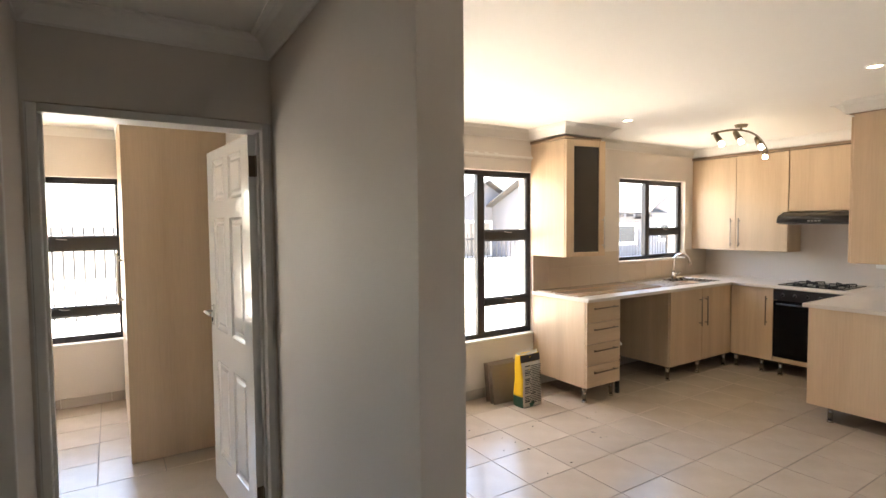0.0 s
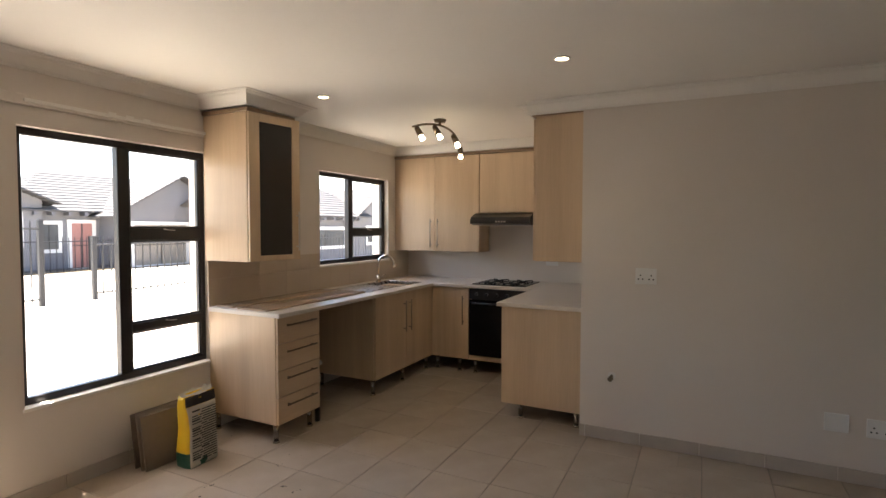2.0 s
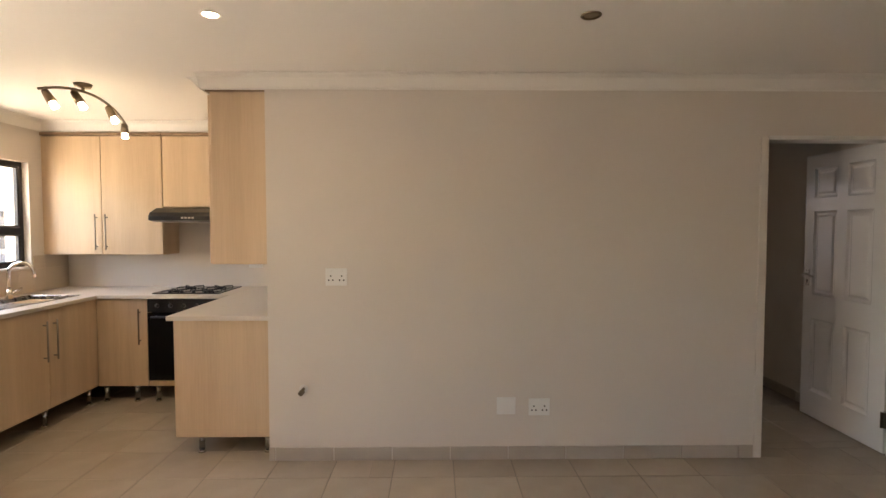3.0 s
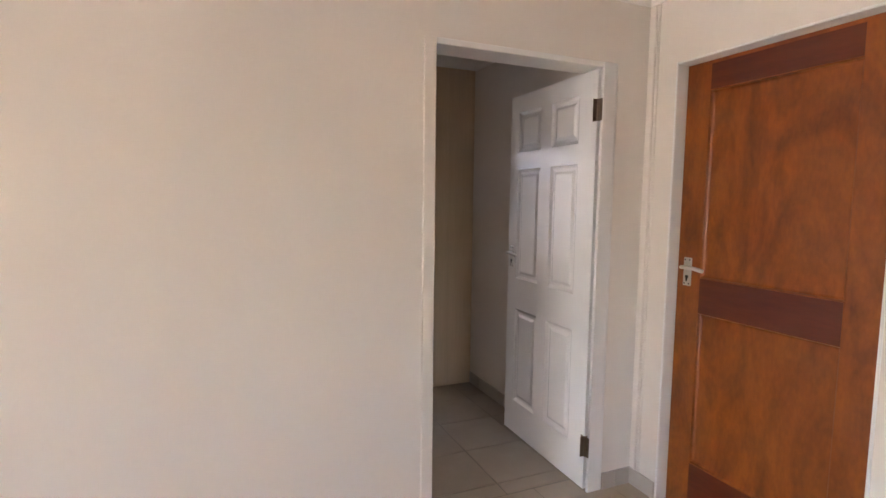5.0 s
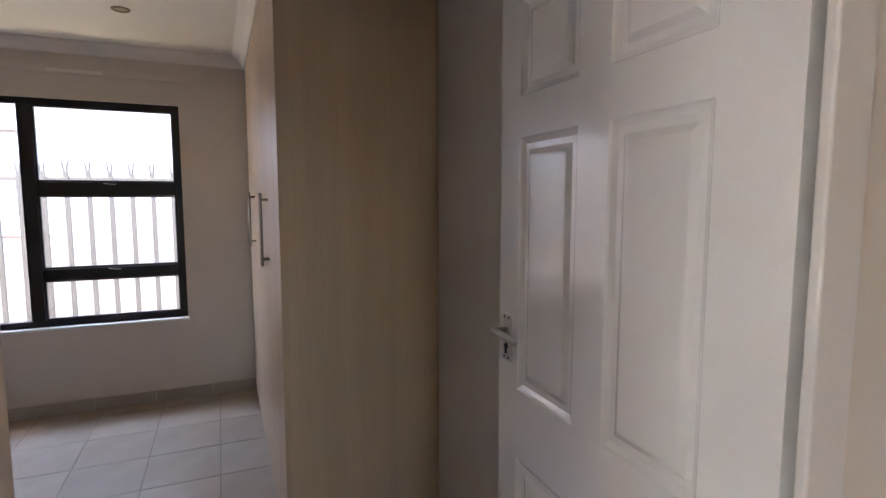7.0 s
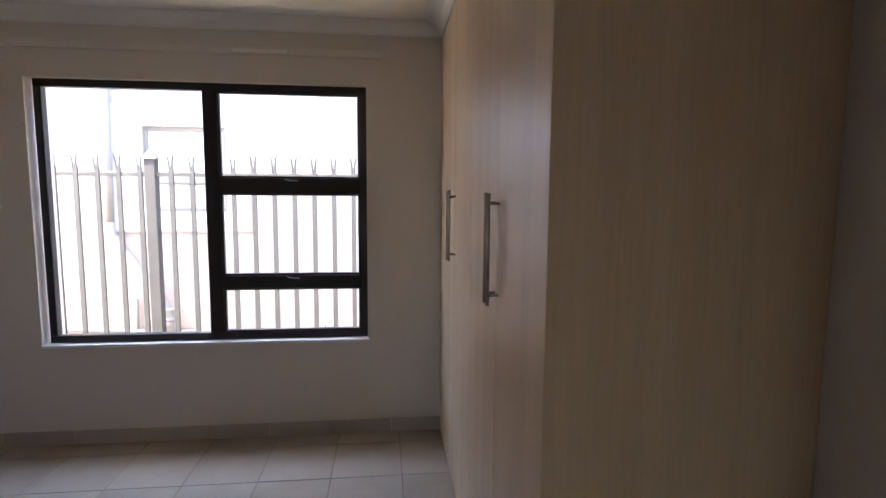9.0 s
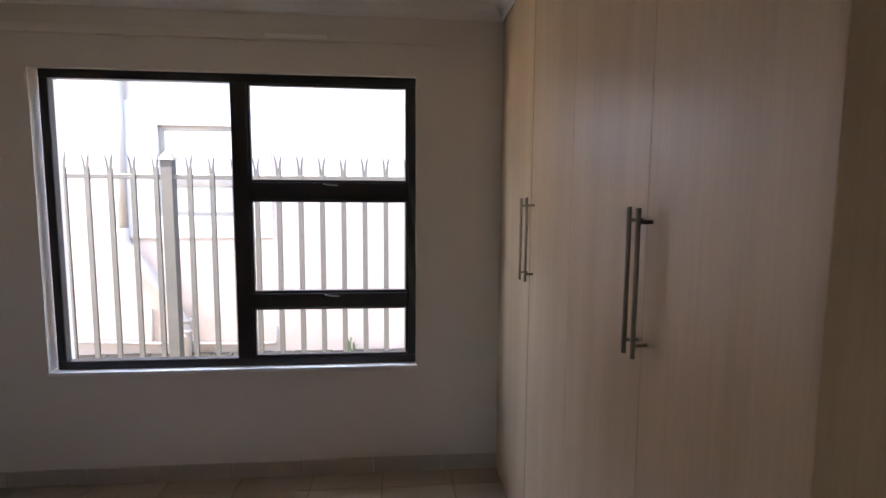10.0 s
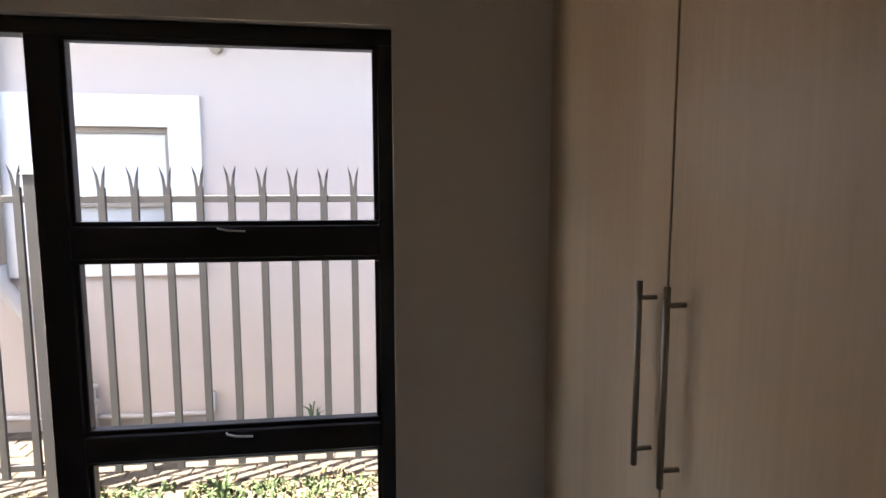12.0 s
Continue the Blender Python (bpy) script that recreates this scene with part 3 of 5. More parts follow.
box("body", (7.046, 7.655, 4.872, 5.478, BZ0, 0.186), OAK, u)
box("bottom_panel", (7.022, 7.043, 4.872, 5.478, BZ0 + 0.003, 0.186), OAKX, u)
box("side_panel", (7.046, 7.655, 5.462, 5.478, 0.188, BZ1), OAK, u)
box("side_panel", (7.046, 7.655, 4.872, 4.888, 0.188, BZ1), OAK, u)
legs(u, [(7.062, 4.93), (7.062, 5.42)], BZ0)
o = thing("oven", (7.34, 5.17, 0.19), "black built-in oven with a glass door", "oven")
box("body", (7.046, 7.60, 4.892, 5.458, 0.19, 0.882), BLACK, o)
box("door", (7.012, 7.044, 4.874, 5.476, 0.190, 0.765), BLACKGLASS, o, r=0.003, seg=2)
cp = box("control_panel", (7.014, 7.044, 4.874, 5.476, 0.770, 0.880), BLACK, o, r=0.002)
for i in range(5):
    bm = bmesh.new()
    y = 4.95 + i * 0.11
    rod(bm, (7.013, y, 0.825), (6.992, y, 0.825), 0.017, 0.014, 16)
    part("knob", bm, BLACK, cp, "", True)
bar_handle(o, (7.012, 4.92, 0.735), (7.012, 5.43, 0.735), (-1, 0, 0), 0.008, 0.035, BLACK)
# side run with its end panel towards the room
u = thing("side_unit", (6.8, 4.43, 0), "pale oak base cabinet with a plain end panel", "base cabinet")
box("end_panel", (5.99, 6.008, 4.115, 4.745, 0.118, BZ1), OAK, u, r=0.002)
box("body", (6.01, 7.655, 4.115, 4.72, BZ0, BZ1), OAK, u)
for i in range(2):
    x0 = 6.012 + i * 0.505
    box("door", (x0, x0 + 0.50, 4.722, 4.743, BZ0 + 0.003, BZ1 - 0.005), OAK, u, r=0.002)
legs(u, [(6.045, 4.60), (6.045, 4.165), (6.5, 4.66), (6.98, 4.66)], 0.124)
u = thing("corner_post_unit", (7.34, 4.79, 0), "narrow pale oak filler beside the oven", "filler panel")
box("filler", (7.022, 7.043, 4.747, 4.868, BZ0, BZ1), OAK, u)
# worktop
w = thing("worktop", (6.3, 6.2, BZ1), "cream laminate worktop round the kitchen", "worktop")
W0, W1 = BZ1 + 0.001, BZ1 + 0.031
bm = bmesh.new()
quadbox(bm, 4.752, 6.40, 5.880, NY - 0.003, W0, W1)
soften(bm, 0.004, 2)
part("worktop_length", bm, WORKTOP, w)
bm = bmesh.new()
for d in ((6.4005, 6.50, 5.880, NY - 0.003), (6.50, 7.02, 5.880, 6.02), (6.50, 7.02, 6.46, NY - 0.003), (7.02, KX - 0.003, 5.880, NY - 0.003)):
    quadbox(bm, *d, W0, W1)
soften(bm, 0.001, 1)
part("worktop_length", bm, WORKTOP, w)
bm = bmesh.new()
quadbox(bm, 6.99, KX - 0.003, 4.7805, 5.8795, W0, W1)
soften(bm, 0.004, 2)
part("worktop_length", bm, WORKTOP, w)
bm = bmesh.new()
quadbox(bm, 5.962, KX - 0.003, 4.113, 4.780, W0, W1)
soften(bm, 0.004, 2)
part("worktop_length", bm, WORKTOP, w)
# sink and tap
s = thing("sink", (6.76, 6.24, W1), "stainless steel sink with a drainer in the worktop", "sink")
bm = bmesh.new()
ring = []
for ins, z in ((-0.015, W1 + 0.003), (0.0, W1 + 0.004), (0.012, W1 - 0.004), (0.03, W1 - 0.15), (0.06, W1 - 0.165)):
    ring.append([bm.verts.new(q) for q in ((6.515 + ins, 6.035 + ins, z), (7.005 - ins, 6.035 + ins, z), (7.005 - ins, 6.445 - ins, z), (6.515 + ins, 6.445 - ins, z))])
for a, b in zip(ring, ring[1:]):
    for k in range(4):
        bm.faces.new((a[k], a[(k + 1) % 4], b[(k + 1) % 4], b[k]))
bm.faces.new(ring[-1])
bmesh.ops.recalc_face_normals(bm, faces=bm.faces)
part("bowl", bm, SINKSTEEL, s)
dn = box("drainer", (6.02, 6.498, 6.03, 6.45, W1 + 0.0005, W1 + 0.005), SINKSTEEL, s, r=0.002)
for i in range(9):
    y = 6.07 + i * 0.042
    bm = bmesh.new()
    tube(bm, [(6.06, y, W1 + 0.005), (6.46, y, W1 + 0.005)], 0.004, 6)
    part("ridge", bm, STEEL, dn)
t = thing("kitchen_tap", (6.80, 6.445, W1), "chrome swan-neck kitchen mixer tap", "tap")
bm = bmesh.new()
rod(bm, (6.80, 6.445, W1), (6.80, 6.445, W1 + 0.075), 0.029, 0.022, 16)
part("base", bm, CHROME, t, "", True)
bm = bmesh.new()
pts = [(6.80, 6.445, W1 + 0.045), (6.80, 6.445, W1 + 0.20)]
for i in range(1, 11):
    a = math.pi * i / 10
    pts.append((6.80 + 0.02 * (1 - math.cos(a)), 6.445 - 0.085 * (1 - math.cos(a)), W1 + 0.20 + 0.085 * math.sin(a)))
pts.append((6.84, 6.275, W1 + 0.165))
tube(bm, pts, 0.0135, 12)
part("spout", bm, CHROME, t, "", True)
bm = bmesh.new()
tube(bm, [(6.80, 6.445, W1 + 0.03), (6.845, 6.435, W1 + 0.05), (6.90, 6.42, W1 + 0.075)], 0.008, 8)
part("lever", bm, CHROME, t, "", True)
# loose strips of board on the worktop
for i, (x0, x1, y0, y1, a, z) in enumerate(((4.80, 5.95, 6.36, 6.53, -0.6, 0.0), (4.78, 5.98, 6.03, 6.31, 0.8, 0.0))):
    b = thing("board_strip", ((x0 + x1) / 2, (y0 + y1) / 2, W1 + 0.001), "loose brown laminate strip lying on the worktop", "board strip", "strips on the worktop")
    box("strip", (x0, x1, y0, y1, W1 + 0.001, W1 + 0.013), STRIPWOOD, b, r=0.001)
    b.matrix_basis = b.matrix_basis @ pose(0, 0, 0, 0, 0, a)
# hob
h = thing("gas_hob", (7.3, 5.17, W1), "black gas hob with cast iron grates", "hob")
box("plate", (7.06, 7.57, 4.89, 5.46, W1 + 0.0005, W1 + 0.010), BLACKGLASS, h, r=0.003, seg=2)
for bx, by, br in ((7.18, 5.04, 0.045), (7.18, 5.31, 0.035), (7.44, 5.04, 0.035), (7.44, 5.31, 0.05)):
    bm = bmesh.new()
    rod(bm, (bx, by, W1 + 0.009), (bx, by, W1 + 0.016), br, br * 0.85, 20)
    rod(bm, (bx, by, W1 + 0.016), (bx, by, W1 + 0.020), br * 0.7, br * 0.6, 20)
    bu = part("burner", bm, IRON, h, "", True)
    bm = bmesh.new()
    for k in range(4):
        a = k * math.pi / 2 + math.pi / 4
        c, s_ = math.cos(a), math.sin(a)
        tube(bm, [(bx + 0.03 * c, by + 0.03 * s_, W1 + 0.022), (bx + 0.115 * c, by + 0.115 * s_, W1 + 0.022), (bx + 0.120 * c, by + 0.120 * s_, W1 + 0.010)], 0.005, 6)
    part("grate", bm, IRON, bu)
for i in range(4):
    bm = bmesh.new()
    rod(bm, (7.085, 5.02 + i * 0.10, W1 + 0.010), (7.085, 5.02 + i * 0.10, W1 + 0.030), 0.016, 0.013, 14)
    part("knob", bm, BLACK, h, "", True)
# splashback tiles are built at the end
# wall cabinets
TOPZ = 2.300


def strip(parent, d):
    box("top_strip", d, OAKEDGE, parent, "brown strip along the top", r=0.002)


u = thing("glass_cabinet", (4.955, 6.39, 1.26), "pale oak wall cabinet with a smoked glass door ajar", "wall cabinet")
box("side_panel", (4.742, 4.760, 6.150, NY - 0.003, 1.26, TOPZ), OAK, u)
box("side_panel", (5.154, 5.172, 6.150, NY - 0.003, 1.26, TOPZ), OAK, u)
box("bottom", (4.7605, 5.1535, 6.152, NY - 0.003, 1.26, 1.278), OAK, u)
box("top", (4.7605, 5.1535, 6.152, NY - 0.003, TOPZ - 0.018, TOPZ), OAK, u)
box("back", (4.7605, 5.1535, NY - 0.012, NY - 0.004, 1.279, TOPZ - 0.019), CARCASS, u)
for z in (1.60, 1.94):
    box("shelf", (4.7615, 5.1525, 6.17, NY - 0.013, z, z + 0.016), CARCASS, u)
strip(u, (4.730, 5.195, 6.125, NY - 0.003, TOPZ + 0.001, TOPZ + 0.028))
MG = pose(4.745, 6.147, 0, 0, 0, -9)
for a, b in ((0.0, 0.085), (0.362, 0.432)):
    box("door_stile", (a, b, -0.020, 0, 1.263, TOPZ - 0.004), OAK, u, m=MG, r=0.002)
box("door_rail", (0.0855, 0.3615, -0.020, 0, 1.263, 1.302), OAK, u, m=MG, r=0.002)
box("door_rail", (0.0855, 0.3615, -0.020, 0, TOPZ - 0.060, TOPZ - 0.004), OAK, u, m=MG, r=0.002)
box("door_glass", (0.084, 0.363, -0.012, -0.007, 1.301, TOPZ - 0.059), SMOKE, u, "smoked dark glass", m=MG, r=0)
bm = bmesh.new()
rod(bm, MG @ Vector((0.398, -0.050, 1.33)), MG @ Vector((0.398, -0.050, 1.62)), 0.006)
for z in (1.36, 1.59):
    rod(bm, MG @ Vector((0.398, -0.019, z)), MG @ Vector((0.398, -0.052, z)), 0.005)
part("handle", bm, STEEL, u, "brushed steel bar handle", True)
# two-door wall cabinet on the back wall
u = thing("wall_cabinet", (7.51, 6.06, 1.235), "pale oak two-door wall cabinet", "wall cabinet")
box("body", (7.388, KX - 0.003, 5.512, 6.62, 1.235, TOPZ), OAK, u)
for y0, y1, hy in ((6.058, 6.60, 6.10), (5.515, 6.054, 6.01)):
    dr = box("door", (7.366, 7.386, y0, y1, 1.238, TOPZ - 0.004), OAK, u, r=0.002)
    bar_handle(dr, (7.366, hy, 1.28), (7.366, hy, 1.60), (-1, 0, 0))
strip(u, (7.352, KX - 0.003, 5.512, 6.62, TOPZ + 0.001, TOPZ + 0.028))
u = thing("hood_cabinet", (7.51, 5.19, 1.655), "pale oak wall cabinet over the cooker hood", "wall cabinet")
box("body", (7.388, KX - 0.003, 4.520, 5.508, 1.662, TOPZ), OAK, u)
dr = box("door", (7.366, 7.386, 4.522, 5.505, 1.665, TOPZ - 0.004), OAK, u, r=0.002)
bar_handle(dr, (7.366, 4.885, 1.72), (7.366, 4.885, 2.03), (-1, 0, 0), mat=BRASSY)
strip(u, (7.352, KX - 0.003, 4.520, 5.508, TOPZ + 0.001, TOPZ + 0.028))
hd = thing("cooker_hood", (7.42, 5.19, 1.53), "slim black cooker hood under the wall cabinet", "cooker hood")
bm = bmesh.new()
prof = [(7.165, 1.545), (7.165, 1.580), (7.19, 1.612), (7.30, 1.655), (KX - 0.005, 1.658), (KX - 0.005, 1.545), (7.5, 1.53), (7.25, 1.53)]
a = [bm.verts.new((x, 4.885, z)) for x, z in prof]
b = [bm.verts.new((x, 5.535 if x < 7.35 else 5.50, z)) for x, z in prof]
for k in range(len(prof)):
    bm.faces.new((a[k], a[(k + 1) % 8], b[(k + 1) % 8], b[k]))
bm.faces.new(a[::-1])
bm.faces.new(b)
bmesh.ops.recalc_face_normals(bm, faces=bm.faces)
soften(bm, 0.004, 2)
part("hood_body", bm, BLACK, hd)
for i in range(4):
    box("button", (7.159, 7.1645, 5.14 + i * 0.03, 5.16 + i * 0.03, 1.558, 1.572), STEEL, hd, r=0.001)
box("filter", (7.26, 7.62, 4.93, 5.47, 1.524, 1.529), STEEL, hd, "grey metal grease filter", r=0)
# side wall cabinet, end panel towards the room
u = thing("side_wall_cabinet", (6.8, 4.3, 1.25), "pale oak wall cabinet with a plain end panel", "wall cabinet")
box("end_panel", (5.955, 5.973, 4.114, 4.47, 1.25, 2.335), OAK, u, r=0.002)
box("body", (5.974, KX - 0.003, 4.114, 4.47, 1.25, 2.325), OAK, u)
for i in range(3):
    x0 = 5.976 + i * 0.46
    dr = box("door", (x0, x0 + 0.456, 4.472, 4.492, 1.253, 2.32), OAK, u, r=0.002)
    bar_handle(dr, (x0 + (0.05 if i % 2 else 0.40), 4.492, 1.30), (x0 + (0.05 if i % 2 else 0.40), 4.492, 1.60), (0, 1, 0))
strip(u, (5.948, KX - 0.003, 4.114, 4.498, 2.336, 2.356))

# ---- bedroom wardrobes ----
def wardrobe(name, label, x0, x1, y0, y1, z1, front, edges, handles, filler=None):
    """front: 'y' faces +y at y1, 'x' faces -x at x0."""
    u = thing(name, ((x0 + x1) / 2, (y0 + y1) / 2, 0), label, "wardrobe")
    t = 0.022
    if front == 'y':
        box("side_panel", (x0, x0 + 0.018, y0, y1, 0.0, z1), OAK, u)
        box("body", (x0 + 0.019, x1, y0, y1 - t - 0.003, 0.0, z1), OAK, u)
        ds = []
        for a, b in zip(edges, edges[1:]):
            ds.append(box("door", (a + (0.004 if a == 8.998 else 0.0003), b - (0.003 if b == 8.998 else 0.0003), y1 - t, y1, 0.05, z1 - 0.002), OAK, u, r=0.001))
        box("plinth", (x0 + 0.02, x1, y1 - t, y1 - 0.004, 0.0, 0.048), OAK, u)
        # dark strip in the door gap; its colour stands for the shade there
        if 8.998 in edges:
            box("edge_strip", (8.9992, 9.0018, y1 - t, y1 - 0.0006, 0.05, z1 - 0.002), OAKEDGE, u, "dark strip standing for the shade in the door gap", r=0)
        if filler:
            box("filler", (filler[0], filler[1], y1 - t, y1 - 0.002, 0.05, z1 - 0.002), OAK, u)
        for i, hx, h0, h1 in handles:
            bar_handle(ds[i], (hx, y1, h0), (hx, y1, h1), (0, 1, 0), 0.0056, 0.032)
    else:
        box("side_panel", (x0, x1, y0, y0 + 0.018, 0.0, z1), OAK, u)
        box("body", (x0 + t + 0.003, x1, y0 + 0.019, y1, 0.0, z1), OAK, u)
        ds = []
        for a, b in zip(edges, edges[1:]):
            ds.append(box("door", (x0, x0 + t, a + 0.0022, b - 0.0022, 0.05, z1 - 0.002), OAK, u, r=0.002))
        for i, hy, h0, h1 in handles:
            bar_handle(ds[i], (x0, hy, h0), (x0, hy, h1), (-1, 0, 0), 0.0065, 0.032)
    return u


wardrobe("wardrobe", "tall pale oak built-in wardrobe with steel bar handles", 7.525, BX - 0.004, -0.032, 0.615, 2.392, 'y',
         [7.525, 8.014, 8.51, 8.998, 9.56], [(0, 7.990, 1.148, 1.480), (1, 8.034, 1.148, 1.482), (2, 8.946, 1.160, 1.497), (3, 9.034, 1.155, 1.493)], (9.562, BX - 0.004))
wardrobe("wardrobe_small_room", "tall pale oak built-in wardrobe of the small bedroom", 1.445, 2.09, 6.81, 8.355, 2.34, 'x',
         [6.83, 7.34, 7.85, 8.352], [(0, 7.30, 1.0, 1.35), (1, 7.38, 1.0, 1.35), (2, 7.89, 1.0, 1.35)])

# water and drain fittings in the appliance gap
hs = thing("drain_hose", (5.30, 6.35, 0.45), "white plastic drain hose hanging in the appliance gap", "hose")
bm = bmesh.new()
tube(bm, [(5.30, NY - 0.003, 0.40), (5.29, 6.40, 0.41), (5.27, 6.20, 0.44), (5.262, 6.08, 0.462), (5.258, 5.99, 0.462)], 0.015, 10)
part("hose", bm, CARCASS, hs, "", True)
bm = bmesh.new()
rod(bm, (5.258, 5.995, 0.462), (5.257, 5.962, 0.460), 0.021, n=14)
rod(bm, (5.257, 5.962, 0.460), (5.257, 5.945, 0.459), 0.014, n=12)
part("coupling", bm, PLASTIC, hs, "", True)
dp_ = thing("drain_pipe", (5.262, 6.0, 0), "dark plastic drain pipe standing beside the drawer unit", "pipe")
bm = bmesh.new()
tube(bm, [(5.262, 5.99, 0.0), (5.262, 5.99, 0.28)], 0.022, 12)
rod(bm, (5.262, 5.99, 0.25), (5.262, 5.99, 0.29), 0.027, n=14)
part("pipe", bm, BLACK, dp_, "", True)

# ---- small fixtures ----
GLOW = emitter("lit_bulb", (1.0, 0.86, 0.62), 2.2)
DEAD = material("unlit_lamp", (0.30, 0.24, 0.17), 0.3, 0.6)
YELLOW = material("yellow_bag_print", (0.80, 0.52, 0.02), 0.45, var=0.08, scale=14, bump=0.3, fine_scale=40)
GREENB = material("green_bag_print", (0.02, 0.10, 0.06), 0.45, var=0.1, scale=14)
PAPER = material("pale_bag_paper", (0.62, 0.57, 0.47), 0.6, var=0.1, scale=16, bump=0.3, fine_scale=40)
PRINT = material("dark_print", (0.035, 0.03, 0.026), 0.6, var=0.2, scale=30)
CRUMB = material("dry_mortar_crumb", (0.10, 0.085, 0.065), 0.95, var=0.3, scale=60)
TILEBACK = material("spare_tile_edge", (0.18, 0.14, 0.11), 0.75, var=0.12, scale=30, bump=0.2)


DOWN_W, SPOT_W = 0.20, 0.035


def downlight(x, y, z, lit):
    d = thing("downlight", (x, y, z), "lit recessed ceiling downlight with a pale ring" if lit else "unlit recessed ceiling downlight with a bronze ring", "downlight", "ceiling downlights")
    bm = bmesh.new()
    prof = [(0.045, 0.001), (0.046, -0.004), (0.040, -0.008), (0.033, -0.004), (0.031, 0.001)]
    n = 28
    rings = [[bm.verts.new((x + r * math.cos(a * 2 * math.pi / n), y + r * math.sin(a * 2 * math.pi / n), z + h)) for a in range(n)] for r, h in prof]
    for a, b in zip(rings, rings[1:]):
        for k in range(n):
            bm.faces.new((a[k], a[(k + 1) % n], b[(k + 1) % n], b[k]))
    bmesh.ops.recalc_face_normals(bm, faces=bm.faces)
    part("ring", bm, CORNICE if lit else BRASSY, d, "", True)
    bm = bmesh.new()
    rod(bm, (x, y, z - 0.0015), (x, y, z + 0.004), 0.032, 0.028, 24)
    part("bulb", bm, GLOW if lit else DEAD, d, "glowing lamp face" if lit else "dull lamp face")
    if lit:
        la = bpy.data.lights.new("downlight_lamp", 'SPOT')
        la.energy, la.color, la.spot_size, la.spot_blend, la.shadow_soft_size = DOWN_W, (1.0, 0.88, 0.70), radians(165), 1.0, 0.03
        new("downlight_lamp", la).matrix_basis = look((x, y, z - 0.012), (x, y, 0.0))


for x, y, lit in ((4.963, 4.035, True), (3.188, 5.754, True), (5.049, 5.733, True), (4.95, 2.37, False), (4.93, 0.80, False)):
    downlight(x, y, CZ, lit)
downlight(8.80, 1.26, BZ, False)
downlight(1.02, 7.35, CZ, False)

# track of four spots on a bent bar
tl = thing("spot_track", (6.10, 5.35, CZ), "dark bronze ceiling spot bar with four lit lamps", "ceiling lamp")
c = Vector((6.10, 5.35, CZ))
bm = bmesh.new()
rod(bm, c + Vector((0, 0, -0.024)), c, 0.045, 0.055, 24)
rod(bm, c + Vector((0, 0, -0.050)), c + Vector((0, 0, -0.02)), 0.010, n=10)
part("canopy", bm, BRASSY, tl, "", True)
LA, LM, LR = Vector((5.98, 5.55, 2.355)), Vector((6.10, 5.345, 2.368)), Vector((6.74, 5.445, 2.262))
bar = []
for i in range(17):
    s_ = i / 16
    bar.append(LA * ((s_ - 0.4) * (s_ - 1) / 0.4) + LM * (s_ * (s_ - 1) / (0.4 * -0.6)) + LR * (s_ * (s_ - 0.4) / 0.6))
bm = bmesh.new()
tube(bm, bar, 0.009, 8)
part("bar", bm, BRASSY, tl, "bent dark bronze bar", True)
for i, (dx, dy) in zip((1, 5, 11, 15), ((0.02, -0.05), (0.02, -0.05), (0.0, -0.05), (0.0, -0.005))):
    p = bar[i]
    bm = bmesh.new()
    rod(bm, p, p + Vector((0, 0, -0.030)), 0.007, n=8)
    q = p + Vector((0, 0, -0.030))
    d = Vector((dx, dy, -0.10))
    rod(bm, q - d * 0.22, q - d * 0.12, 0.012, 0.021, 16)
    rod(bm, q - d * 0.12, q + d * 0.55, 0.021, 0.029, 16)
    hd_ = part("spot_head", bm, BRASSY, tl, "", True)
    bm = bmesh.new()
    rod(bm, q + d * 0.551, q + d * 0.66, 0.018, 0.017, 16)
    rod(bm, q + d * 0.66, q + d * 0.88, 0.018, 0.023, 16)
    rod(bm, q + d * 0.88, q + d * 0.93, 0.023, 0.016, 16)
    part("bulb", bm, GLOW, hd_, "glowing spot bulb")
    la = bpy.data.lights.new("spot_lamp", 'SPOT')
    la.energy, la.color, la.spot_size, la.spot_blend, la.shadow_soft_size = SPOT_W, (1.0, 0.84, 0.62), radians(140), 1.0, 0.03
    new("spot_lamp", la).matrix_basis = look(q + d * 1.05, q + d * 6)


# sockets and switches
def plate_x(name, y, z, w, h, holes, label, category):
    """A plate on the long wall."""
    p = thing(name, (GX, y, z), label, category)
    box("plate", (GX - 0.010, GX - 0.0005, y - w / 2, y + w / 2, z - h / 2, z + h / 2), PLASTIC, p, r=0.003, seg=2)
    for a, b in holes:
        bm = bmesh.new()
        rod(bm, (GX - 0.0112, y + a, z + b), (GX - 0.009, y + a, z + b), 0.0052, n=12)
        part("socket_hole", bm, DARKHOLE, p)
    if holes:
        for a in (-0.034, 0.034):
            box("rocker", (GX - 0.0135, GX - 0.0095, y + a - 0.008, y + a + 0.008, z + 0.026, z + 0.042), PLASTIC, p, r=0.002)
    return p


HOLES = [(a + b, c_) for a in (-0.034, 0.034) for b, c_ in ((0, 0.006), (-0.013, -0.020), (0.013, -0.020))]
plate_x("wall_socket", 3.676, 1.174, 0.135, 0.110, HOLES, "white double wall socket at counter height", "socket")
plate_x("wall_socket", 2.393, 0.341, 0.135, 0.110, HOLES, "white double wall socket low on the wall", "socket")
plate_x("blank_plate", 2.604, 0.349, 0.120, 0.110, [], "blank white cover plate low on the wall", "cover plate")
ls = thing("light_switch", (3.437, NY, 1.33), "white light switch between the door and the window", "switch")
box("plate", (3.40, 3.475, NY - 0.009, NY - 0.0005, 1.27, 1.39), PLASTIC, ls, r=0.003, seg=2)
box("rocker", (3.425, 3.45, NY - 0.013, NY - 0.0085, 1.31, 1.35), PLASTIC, ls, r=0.002)
